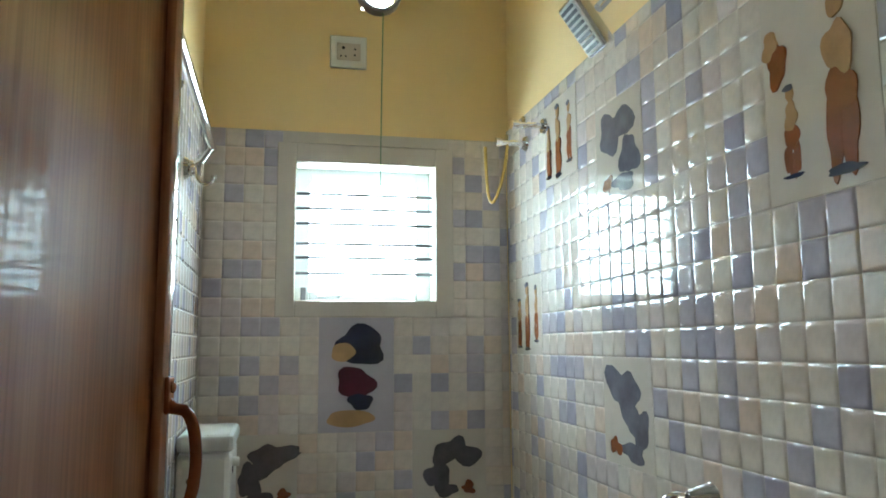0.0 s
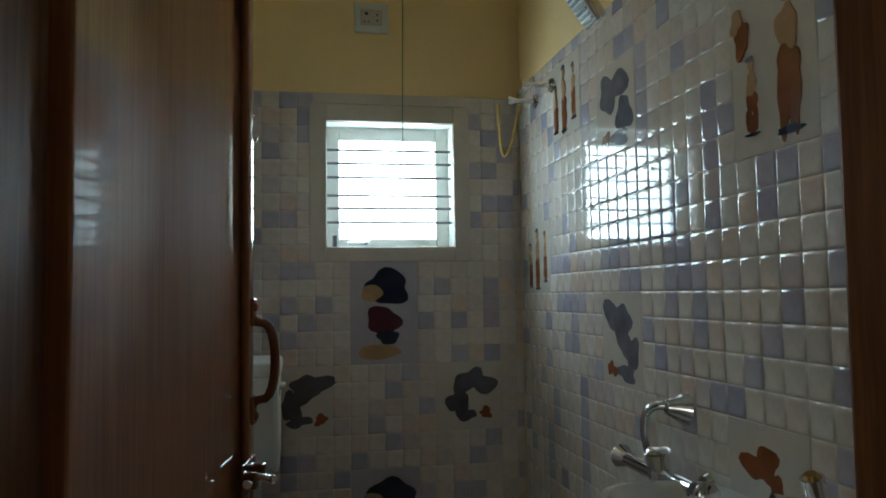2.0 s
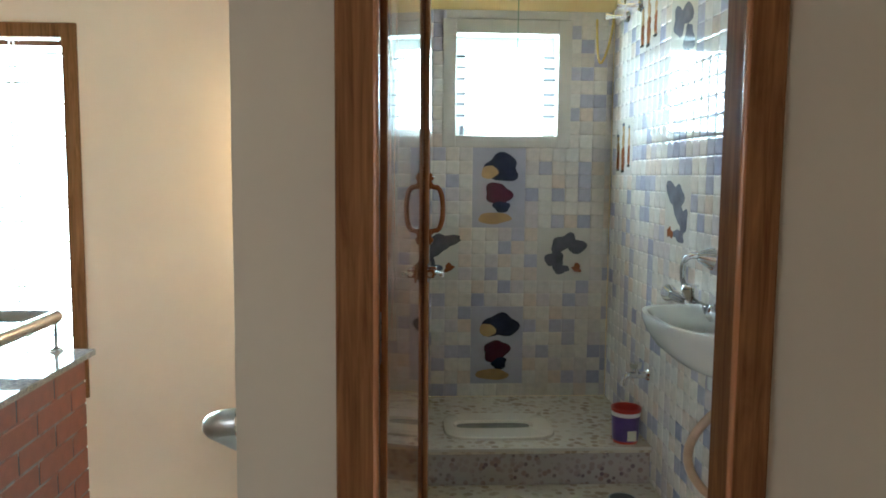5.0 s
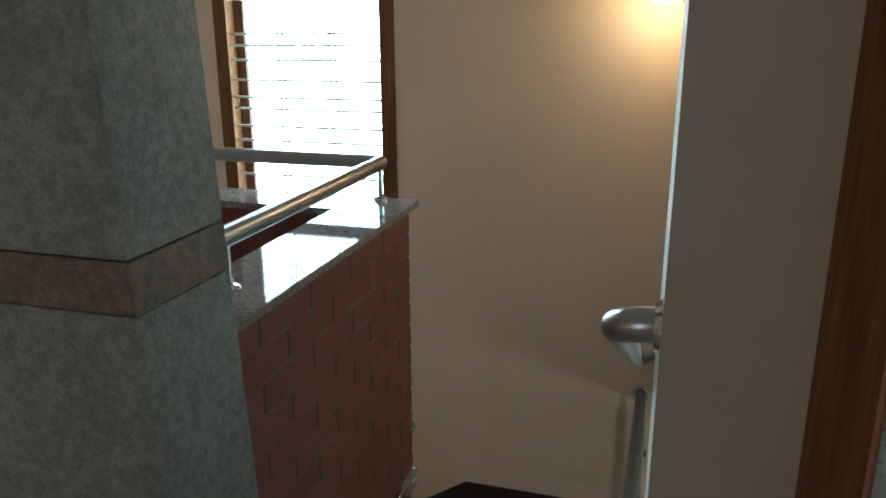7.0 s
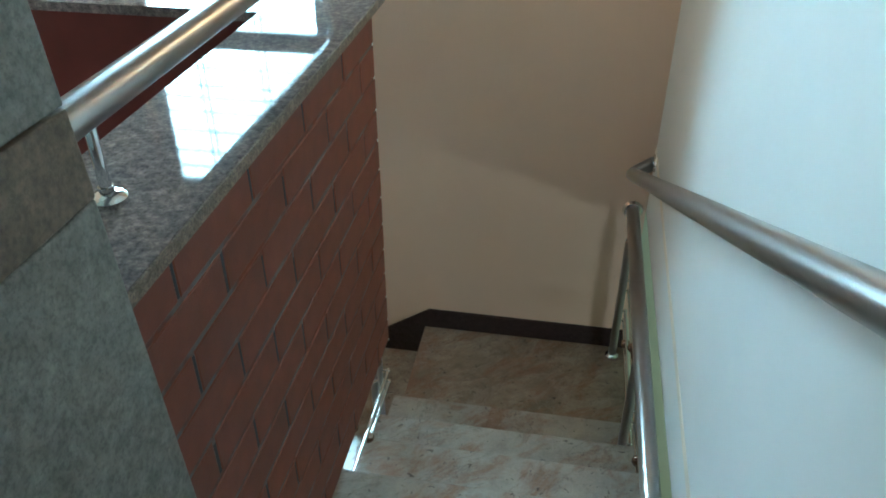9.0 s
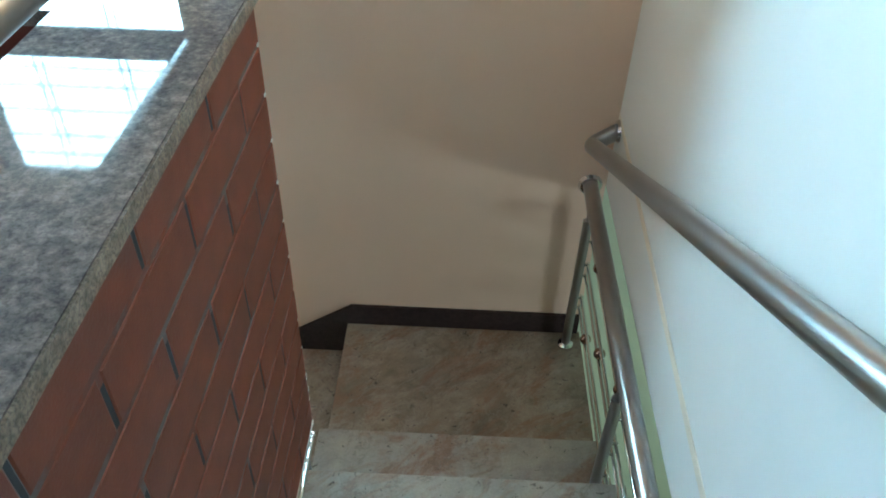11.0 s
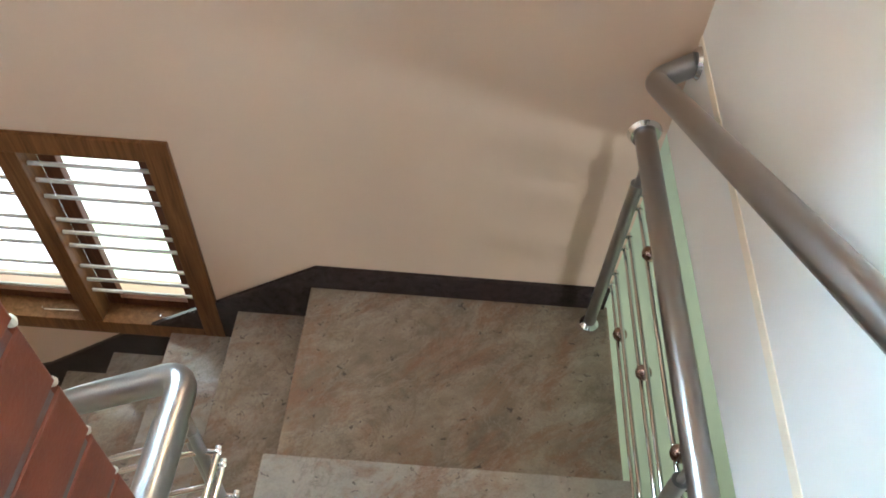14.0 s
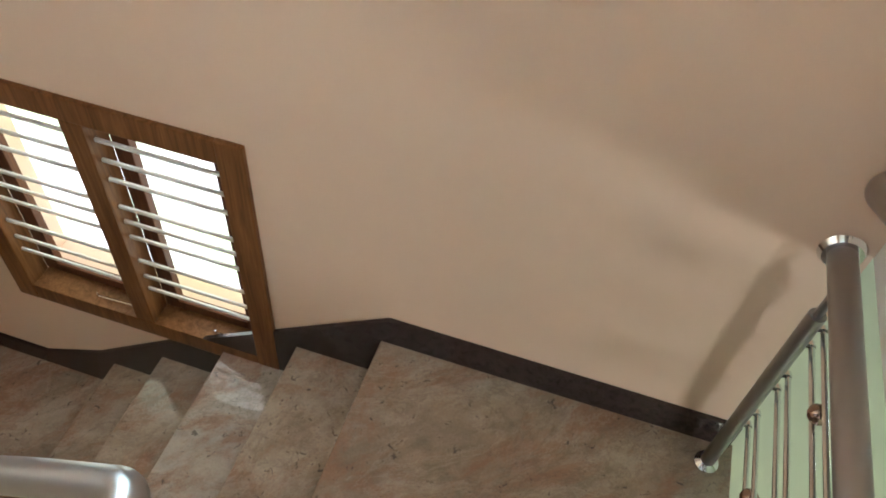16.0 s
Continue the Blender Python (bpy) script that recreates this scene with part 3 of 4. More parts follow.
ball_rail("stair_railing", (-1.56, 1.92, LAND + RISE), -0.27, -1.562, 0.6, 1.86, ((1.90, LAND + RISE),), (-0.49, -0.70), ((1.75, -0.49), (1.45, -0.49), (1.6, -0.70), (1.3, -0.70)),
          "brushed steel railing with paired bars under the brick parapet", False, 1, 0.011)
low = thing("lower_flight_railing", (-1.6, 1.93, LAND), "brushed steel pipe railing bending round the stair corner", "railing")
bm = B()
tube(bm, [(-1.562, 1.861, -0.27), (-1.562, 1.95, -0.27), (-1.75, 1.95, -0.375), (-2.75, 1.95, -1.01)], 0.026, 22, 0.045)
part("handrail", bm, STEEL, low)
for dz in (-0.2, -0.26, -0.42, -0.48):
    bm = B()
    cyl(bm, (-1.58, 1.93, -0.27 + dz), (-2.7, 1.93, -1.01 + dz), 0.0065, None, 12)
    part("bar", bm, CHROME, low)
for x, z0, z1 in ((-1.60, LAND - RISE, -0.33), (-2.3, LAND - 3 * RISE, -0.78)):
    bm = B()
    cyl(bm, (x, 1.945, z0), (x, 1.945, z1), 0.014)
    part("post", bm, STEEL, low)

# wall handrail
whr = thing("wall_handrail", (-0.6, 1.5, 0.3), "brushed steel pipe handrail fixed to the white stair wall", "handrail")
XR = -0.652
bm = B()
tube(bm, [(-0.589, 0.306, 0.934), (XR, 0.306, 0.928), (XR - 0.022, 2.829, -0.262), (-0.589, 2.818, -0.196)], 0.028, 24, 0.05, 12)
part("pipe", bm, STEEL, whr)
for y, z in ((0.306, 0.934), (2.818, -0.196)):
    bm = B()
    cyl(bm, (-0.588, y, z), (-0.580 - 0.018, y, z), 0.040, 0.034, 24)
    part("wall_flange", bm, CHROME, whr)

# ---- windows ----


def timber_window(name, hole, frame_m, mullions, bars, label, depth=0.07):
    x0, x1, z0, z1 = hole
    w = thing(name, ((x0 + x1) / 2, FAR, z0), label, "window")
    tagged(w, kind="structure")
    f, ya, yb = 0.066, FAR - 0.016, FAR + depth
    bm = B()
    box(bm, x0 - 0.01, x0 + f, ya, yb, z0 - 0.01, z1 + 0.01, 0.004)
    part("frame_post", bm, frame_m, w)
    part("frame_post", box(B(), x1 - f, x1 + 0.01, ya, yb, z0 - 0.01, z1 + 0.01, 0.004), frame_m, w)
    part("frame_rail", box(B(), x0 + f, x1 - f, ya + 0.001, yb - 0.001, z1 - f, z1 + 0.009, 0.003), frame_m, w)
    part("window_sill", box(B(), x0 + f, x1 - f, ya + 0.001, yb + 0.03, z0 - 0.009, z0 + f, 0.003), frame_m, w)
    edges = [x0 + f]
    for mx in mullions:
        part("mullion", box(B(), mx - 0.034, mx + 0.034, ya + 0.0015, yb - 0.0015, z0 + f, z1 - f, 0.003), frame_m, w)
        edges += [mx - 0.034, mx + 0.034]
    edges.append(x1 - f)
    for a, b_ in zip(edges[::2], edges[1::2]):
        for z in bars:
            part("bar", box(B(), a - 0.01, b_ + 0.01, FAR + 0.012, FAR + 0.020, z - 0.0065, z + 0.0065, 0.002), WHITE_PAINT if frame_m is WIN_WOOD else ALU, w)
        s, right = 0.05, 0.072 if mullions else 0.025
        yo = yb + 0.03
        sash = part("sash_frame", box(B(), a - 0.004, a + s, yb + 0.001, yo, z0 + f, z1 - f, 0.002), WIN_DARK, w, "dark wooden sash")
        part("sash_frame", box(B(), b_ - right, b_ + 0.004, yb + 0.001, yo, z0 + f, z1 - f, 0.002), WIN_DARK, w)
        part("sash_frame", box(B(), a + s, b_ - right, yb + 0.001, yo, z1 - f - 0.03, z1 - f, 0.002), WIN_DARK, w)
        part("sash_frame", box(B(), a + s, b_ - right, yb + 0.001, yo, z0 + f, z0 + f + 0.04, 0.002), WIN_DARK, w)
        bm = B()
        tube(bm, [(b_ - 0.03, FAR + 0.02, z0 + f + 0.012), (b_ - 0.16, FAR + 0.018, z0 + f + 0.008), (b_ - 0.165, FAR + 0.018, z0 + f + 0.02)], 0.003, 8)
        part("stay_hook", bm, CHROME, w)
    return w


w1 = timber_window("window_1", UP_WIN, WIN_WOOD, (), [0.577 + d for d in (-0.18, -0.11, 0.0, 0.186, 0.263, 0.355, 0.415, 0.505, 0.609, 0.683, 0.741, 0.915, 1.0, 1.057, 1.127, 1.225, 1.33, 1.41, 1.48)],
              "tall dark timber window with horizontal steel bars")
for x in (-2.58, -2.285):
    for d in (-1, 1):
        bm = B()
        tube(bm, [(x + d * 0.014, FAR + 0.026, UP_WIN[2] + 0.06), (x + d * 0.014, FAR + 0.026, 1.98), (x + d * 0.020, FAR + 0.026, 2.06), (x + d * 0.006, FAR + 0.026, 2.14)], 0.0045, 8)
        part("upright_bar", bm, WHITE_PAINT, w1, "thin white upright bar")
timber_window("window_2", LOW_WIN, WIN_WOOD, (-2.418,), (-0.76, -0.831, -0.902, -1.01, -1.072, -1.139, -1.25, -1.326, -1.389), "two-light teak window with white horizontal bars")

bw = thing("window_3", (0.316, BATH_END, BATH_WIN[2]), "small white bathroom window with horizontal grille bars", "window")
tagged(bw, kind="structure")
x0, x1, z0, z1 = BATH_WIN
for (a, b_, c, d) in ((-0.043, x0 + 0.004, 1.604, 2.306), (x1 - 0.004, 0.676, 1.604, 2.306)):
    part("surround", box(B(), a, b_, BATH_END - 0.020, BATH_END - 0.001, c, d, 0.003), IVORY, bw, "ivory tiled window surround")
part("surround", box(B(), x0 + 0.004, x1 - 0.004, BATH_END - 0.0195, BATH_END - 0.001, z1 - 0.004, 2.3055, 0.003), IVORY, bw)
part("surround", box(B(), x0 + 0.004, x1 - 0.004, BATH_END - 0.0195, BATH_END - 0.001, 1.6045, z0 + 0.004, 0.003), IVORY, bw)
for (a, b_, c, d) in ((x0 + 0.0003, x0 + 0.006, z0 + 0.006, z1 - 0.006), (x1 - 0.006, x1 - 0.0003, z0 + 0.006, z1 - 0.006), (x0 + 0.0003, x1 - 0.0003, z0 + 0.0003, z0 + 0.006), (x0 + 0.0003, x1 - 0.0003, z1 - 0.006, z1 - 0.0003)):
    part("reveal", box(B(), a, b_, BATH_END + 0.0002, BATH_END + 0.2, c, d), WHITE_PAINT, bw)
s = 0.066
for (a, b_, c, d) in ((x0, x0 + s, z0, z1), (x1 - s, x1, z0, z1), (x0 + s, x1 - s, z1 - s, z1), (x0 + s, x1 - s, z0, z0 + s * 0.75)):
    part("window_frame", box(B(), a + 0.0005, b_ - 0.0005, BATH_END + 0.10, BATH_END + 0.14, c + 0.0005, d - 0.0005, 0.003), WHITE_PAINT, bw)
for z in (2.108, 2.048, 1.985, 1.903, 1.846, 1.782):
    part("bar", box(B(), x0 + 0.0006, x1 - 0.0006, BATH_END + 0.03, BATH_END + 0.034, z - 0.0055, z + 0.0055), ALU, bw)
bm = B()
tube(bm, [(x0 + 0.10, BATH_END + 0.08, z0 + 0.03), (x0 + 0.20, BATH_END + 0.08, z0 + 0.035), (x0 + 0.18, BATH_END + 0.08, z0 + 0.022)], 0.006, 8)
part("stay_hook", bm, CHROME, bw)
part("latch", box(B(), x0 + 0.03, x0 + 0.05, BATH_END + 0.04, BATH_END + 0.06, z0 + 0.0005, z0 + 0.06, 0.002), ALU, bw)

# ---- door ----
frame_ob = thing("door_frame", (0.047, 0.2, 0), "dark varnished timber door frame", "door frame")
tagged(frame_ob, kind="structure")
for a, b_, y1 in ((-0.386, -0.305, 0.352), (0.397, 0.480, 0.300)):
    jamb = part("jamb", box(B(), a, b_, 0.195, y1, 0.013, 2.128, 0.008), FRAME_M, frame_ob)
    bm = B()
    bx = b_ - 0.004 if a < 0 else a + 0.004
    cyl(bm, (bx, 0.199, 0.013), (bx, 0.199, 2.044), 0.0065, None, 16)
    part("bead", bm, DOOR_M, jamb, "glossy rounded bead")
part("head", box(B(), -0.305, 0.397, 0.196, 0.299, 2.045, 2.127, 0.006), FRAME_M, frame_ob)
for z in (0.25, 1.05, 1.82):
    hinge = part("hinge", box(B(), -0.3048, -0.3025, 0.308, 0.346, z, z + 0.105, 0.001), ALU, frame_ob, "dark steel butt hinge")
    for dz in (0.018, 0.052, 0.086):
        bm = B()
        cyl(bm, (-0.3026, 0.326, z + dz), (-0.3012, 0.326, z + dz), 0.0045, None, 10)
        part("screw", bm, DARK, hinge)
door = thing("door_1", (-0.29, 0.362, 0.02), "glossy varnished brown flush door standing open into the bathroom", "door")
HINGE, FREE = Vector((-0.290, 0.362, 0)), Vector((-0.191, 1.045, 0))
u = (FREE - HINGE).normalized()
n_ = Vector((u.y, -u.x, 0))
LEN = (FREE - HINGE).length
DM = Matrix(((u.x, n_.x, 0, HINGE.x), (u.y, n_.y, 0, HINGE.y), (0, 0, 1, 0.02), (0, 0, 0, 1)))


def door_part(name, bm, m, label=""):
    bmesh.ops.transform(bm, matrix=DM, verts=bm.verts)
    return part(name, bm, m, door, label)


door_part("leaf", box(B(), 0, LEN, -0.03, 0.0, 0, 2.0, 0.003), DOOR_M)
door_part("edge_bead", box(B(), LEN - 0.034, LEN + 0.004, 0.0005, 0.015, 0, 2.0, 0.005), DOOR_M, "raised strip along the free edge")
GX, GY = LEN - 0.017, 0.0152
bm = B()
pts = [(GX, GY, 1.400)]
for i in range(13):
    a = math.pi * i / 12
    pts.append((GX, GY + 0.010 + 0.030 * math.sin(a) ** 0.6, 1.325 + 0.066 * math.cos(a)))
pts.append((GX, GY, 1.250))
tube(bm, pts, 0.0078, 14)
grip = door_part("handle", bm, RUST, "brown enamelled pull handle")
for z in (1.408, 1.242):
    bm = B()
    box(bm, GX - 0.013, GX + 0.013, GY, GY + 0.007, z - 0.024, z + 0.024, 0.003)
    ball(bm, (GX, GY + 0.007, z + (0.01 if z > 1.3 else -0.01)), 0.008, (1, 0.7, 1), 10)
    bmesh.ops.transform(bm, matrix=DM, verts=bm.verts)
    part("handle_rose", bm, RUST, grip)
bm = B()
box(bm, LEN - 0.10, LEN - 0.002, GY, GY + 0.004, 1.112, 1.166, 0.0015)
bolt = door_part("bolt_plate", bm, RUST, "brown enamelled bolt plate")
bm = B()
cyl(bm, (LEN - 0.115, GY + 0.013, 1.14), (LEN + 0.012, GY + 0.013, 1.14), 0.0075, None, 14)
cyl(bm, (LEN - 0.05, GY + 0.013, 1.14), (LEN - 0.05, GY + 0.040, 1.132), 0.0055, None, 12)
ball(bm, (LEN - 0.05, GY + 0.041, 1.132), 0.0075, (1, 1, 1), 10)
bmesh.ops.transform(bm, matrix=DM, verts=bm.verts)
part("bolt", bm, CHROME, bolt, "chrome sliding bolt")
for dx in (-0.088, -0.028):
    bm = B()
    box(bm, LEN + dx - 0.009, LEN + dx + 0.009, GY + 0.003, GY + 0.024, 1.127, 1.153, 0.003)
    bmesh.ops.transform(bm, matrix=DM, verts=bm.verts)
    part("bolt_guide", bm, RUST, bolt)

# streak of light on the stair wall, laid on as a thin peach strip
bm = B()
prism(bm, [(1.0, -0.256), (2.857, -0.147), (2.857, -0.169), (1.0, -0.286)], 0, -0.5895, -0.5868)
structure("trim_stair_wall", bm, plain("peach_light_streak", (0.90, 0.80, 0.66), 0.6), "thin peach strip standing for a streak of light on the white stair wall", "trim")

# ---- bathroom fixtures ----
PLAT = 0.18
plat = thing("squat_platform", (0.28, 2.6, 0), "raised pebble tiled platform of the squat toilet", "platform")
tagged(plat, kind="structure")
part("top_slab", box(B(), -0.334, 0.918, 2.19, BATH_END - 0.014, 0.150, PLAT, 0.003), PEBBLE, plat)
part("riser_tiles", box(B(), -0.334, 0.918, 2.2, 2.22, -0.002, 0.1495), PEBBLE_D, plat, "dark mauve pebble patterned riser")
part("edge_strip", box(B(), -0.333, 0.917, 2.182, 2.1895, 0.166, PLAT + 0.002, 0.002), IVORY, plat)


def outline(e, n):
    """Points of a rounded rectangle of half size one; e rounds the corners."""
    pts = []
    for k in range(n):
        a = 2 * math.pi * k / n
        c, s_ = math.cos(a), math.sin(a)
        pts.append((math.copysign(abs(c) ** (2 / e), c), math.copysign(abs(s_) ** (2 / e), s_)))
    return pts


def bowl(bm, rings, e=2.6, n=36, cap_first=True, limit_x=None):
    """Rings of (centre x, centre y, half x, half y, z)."""
    made = []
    for cx, cy, hx, hy, z in rings:
        made.append([bm.verts.new((min(cx + px * hx, limit_x) if limit_x else cx + px * hx, cy + py * hy, z)) for px, py in outline(e, n)])
    for a, b in zip(made, made[1:]):
        for k in range(n):
            bm.faces.new((a[k], a[(k + 1) % n], b[(k + 1) % n], b[k]))
    if cap_first:
        bm.faces.new(made[0])
    bm.faces.new(made[-1])
    return bm


pan = thing("squat_pan", (0.22, 2.49, PLAT), "white porcelain squat pan set in the platform", "toilet")
bm = B()
bowl(bm, [(0.22, 2.49, 0.275, 0.20, PLAT + 0.0005), (0.22, 2.49, 0.272, 0.197, PLAT + 0.012), (0.22, 2.49, 0.262, 0.188, PLAT + 0.016), (0.20, 2.50, 0.20, 0.062, PLAT + 0.014), (0.20, 2.50, 0.19, 0.052, PLAT + 0.002)], 4)
part("rim", bm, PAN_M, pan)
part("hollow", bowl(B(), [(0.20, 2.50, 0.185, 0.048, PLAT + 0.0024), (0.20, 2.50, 0.18, 0.044, PLAT + 0.0045)], 4), HOLLOW, pan, "dark grey hollow")
part("slot", box(B(), 0.02, 0.30, 2.452, 2.462, PLAT + 0.0046, PLAT + 0.0065), DARK, pan)

bucket = thing("paint_bucket", (0.812, 2.27, PLAT + 0.002), "small red plastic bucket with a purple label", "bucket")
bc = (0.812, 2.27, PLAT + 0.002)
bm = B()
lathe(bm, [(0.0, 0.0), (0.058, 0.0), (0.061, 0.03), (0.067, 0.150), (0.071, 0.152), (0.072, 0.168), (0.067, 0.17), (0.064, 0.165), (0.062, 0.10), (0.056, 0.012), (0.0, 0.012)], bc, 30)
part("pail", bm, RED, bucket)
bm = B()
lathe(bm, [(0.0605, 0.012), (0.0632, 0.032), (0.0678, 0.128), (0.0668, 0.13)], bc, 30)
part("label_band", bm, PURPLE, bucket, "purple printed label")
bm = B()
lathe(bm, [(0.0680, 0.131), (0.0690, 0.149), (0.0672, 0.1495)], bc, 30)
part("white_band", bm, PLASTIC_W, bucket)
part("label_patch", box(B(), 0.803, 0.845, 2.2025, 2.2085, PLAT + 0.022, PLAT + 0.07), IVORY, bucket)

drain = thing("floor_drain", (0.735, 2.03, 0), "round dark floor drain", "drain")
bm = B()
lathe(bm, [(0.056, 0.0), (0.062, 0.001), (0.062, -0.001)], (0.735, 2.03, 0), 28)
part("ring", bm, ALU, drain)
bm = B()
cyl(bm, (0.735, 2.03, -0.0018), (0.735, 2.03, 0.0002), 0.0555, None, 28)
part("grate", bm, DARK, drain)

WX = 0.911


def bib_tap(name, y, z, label):
    t = thing(name, (WX, y, z), label, "tap")
    bm = B()
    cyl(bm, (WX, y, z), (WX - 0.012, y, z), 0.028, 0.022, 22)
    part("flange", bm, CHROME, t)
    bm = B()
    tube(bm, [(WX - 0.01, y, z), (WX - 0.09, y, z), (WX - 0.115, y, z - 0.015), (WX - 0.118, y, z - 0.05)], 0.017, 14, 0.01)
    cyl(bm, (WX - 0.06, y, z), (WX - 0.06, y, z + 0.035), 0.014)
    part("body", bm, CHROME, t)
    bm = B()
    cyl(bm, (WX - 0.06, y, z + 0.035), (WX - 0.06, y, z + 0.06), 0.026, 0.032, 8)
    part("knob", bm, CHROME, t)
    return t


bib_tap("bib_tap", 2.265, 0.505, "chrome bib tap above the bucket")

basin = thing("wash_basin", (0.74, 1.17, 0.80), "white porcelain wall hung wash basin", "basin")
bm = B()
bowl(bm, [(0.84, 1.19, 0.07, 0.085, 0.735), (0.84, 1.19, 0.07, 0.09, 0.785), (0.825, 1.19, 0.10, 0.145, 0.803), (0.80, 1.19, 0.145, 0.215, 0.835), (0.78, 1.19, 0.172, 0.262, 0.875), (0.765, 1.19, 0.189, 0.287, 0.925), (0.76, 1.19, 0.198, 0.30, 0.965), (0.76, 1.19, 0.195, 0.297, 0.98),
          (0.76, 1.19, 0.179, 0.277, 0.981), (0.755, 1.19, 0.157, 0.255, 0.965), (0.75, 1.19, 0.138, 0.228, 0.92), (0.75, 1.19, 0.095, 0.162, 0.865), (0.75, 1.19, 0.028, 0.038, 0.852)], 2.7, 44, True, WX - 0.0005)
part("bowl", bm, PORCELAIN, basin)
bm = B()
lathe(bm, [(0.0, 0.004), (0.02, 0.004), (0.026, 0.0)], (0.75, 1.19, 0.8525), 18)
part("waste_ring", bm, CHROME, basin)
bm = B()
cyl(bm, (0.84, 1.19, 0.695), (0.84, 1.19, 0.736), 0.045)
part("waste_nut", bm, DARK, basin)
bm = B()
pts = [(0.84, 1.19, 0.698)]
for i in range(1, 15):
    a = i / 14
    pts.append((0.84 - 0.13 * math.sin(a * math.pi) ** 0.8, 1.19 + 0.05 * a, 0.696 - 0.37 * a))
pts.append((0.885, 1.25, 0.30))
tube(bm, pts, 0.016, 12)
part("waste_hose", bm, HOSE_P, basin, "pinkish plastic waste hose")
bm = B()
cyl(bm, (0.858, 0.975, 1.0), (0.858, 0.975, 1.055), 0.016)
cyl(bm, (0.858, 0.975, 1.042), (0.77, 0.985, 1.062), 0.011)
cyl(bm, (0.858, 0.975, 1.055), (0.845, 0.972, 1.10), 0.021, 0.024, 10)
ptap = part("pillar_tap", bm, CHROME, basin)
bm = B()
cyl(bm, (0.845, 0.972, 1.10), (0.842, 0.971, 1.108), 0.019, 0.012, 10)
part("button", bm, BRASS, ptap)

mixer = thing("wall_mixer", (WX, 1.6, 1.0), "chrome wall mixer with bent pipe and round knobs", "mixer tap")
bm = B()
cyl(bm, (0.85, 1.42, 0.965), (0.85, 1.80, 0.965), 0.022)
ball(bm, (0.85, 1.6, 0.965), 0.03, (1, 1.5, 1))
part("body", bm, CHROME, mixer)
for y in (1.46, 1.74):
    bm = B()
    cyl(bm, (WX, y, 0.965), (WX - 0.014, y, 0.965), 0.034, 0.026, 20)
    cyl(bm, (WX - 0.01, y, 0.965), (0.85, y, 0.965), 0.013)
    part("wall_leg", bm, CHROME, mixer)
for y, d in ((1.40, -0.045), (1.79, 0.045)):
    bm = B()
    cyl(bm, (0.85, y, 0.965), (0.845, y + d, 0.968), 0.02, 0.036, 10)
    ball(bm, (0.845, y + d, 0.968), 0.035, (1, 0.45, 1), 12)
    part("knob", bm, CHROME, mixer)
bm = B()
cyl(bm, (0.85, 1.585, 0.97), (0.835, 1.58, 1.03), 0.02, 0.034, 10)
ball(bm, (0.835, 1.58, 1.03), 0.033, (1, 1, 0.4), 12)
part("diverter", bm, CHROME, mixer)
bm = B()
tube(bm, [(0.845, 1.64, 0.975), (0.82, 1.63, 1.10), (0.83, 1.60, 1.155), (0.905, 1.565, 1.14)], 0.0125, 14, 0.04)
part("pipe", bm, CHROME, mixer)
bm = B()
cyl(bm, (WX, 1.56, 1.14), (WX - 0.055, 1.565, 1.148), 0.045, 0.018, 22)
part("wall_flange", bm, CHROME, mixer)

shower = thing("shower", (WX, 1.589, 2.36), "chrome wall shower arm with a square head", "shower")
bm = B()
cyl(bm, (WX + 0.014, 1.589, 2.36), (WX - 0.004, 1.589, 2.36), 0.034, 0.026, 22)
part("flange", bm, CHROME, shower)
bm = B()
tube(bm, [(WX, 1.589, 2.36), (0.755, 1.589, 2.352), (0.695, 1.589, 2.285)], 0.0115, 14, 0.04)
part("arm", bm, CHROME, shower)
HM = Matrix.Translation((0.650, 1.589, 2.232)) @ Matrix.Rotation(radians(55), 4, "Y")
bm = B()
box(bm, -0.07, 0.07, -0.045, 0.045, 0.0, 0.032, 0.004)
bmesh.ops.transform(bm, matrix=HM, verts=bm.verts)
part("head", bm, CHROME, shower)
bm = B()
box(bm, -0.064, 0.064, -0.040, 0.040, -0.003, 0.0005, 0.001)
bmesh.ops.transform(bm, matrix=HM, verts=bm.verts)
part("face_plate", bm, PLASTIC_W, shower, "pale grey spray plate")
for i in range(8):
    bm = B()
    box(bm, -0.052 + 0.0148 * i - 0.004, -0.052 + 0.0148 * i + 0.004, -0.033, 0.033, -0.006, -0.0025)
    bmesh.ops.transform(bm, matrix=HM, verts=bm.verts)
    part("spray_slat", bm, DARK, shower)

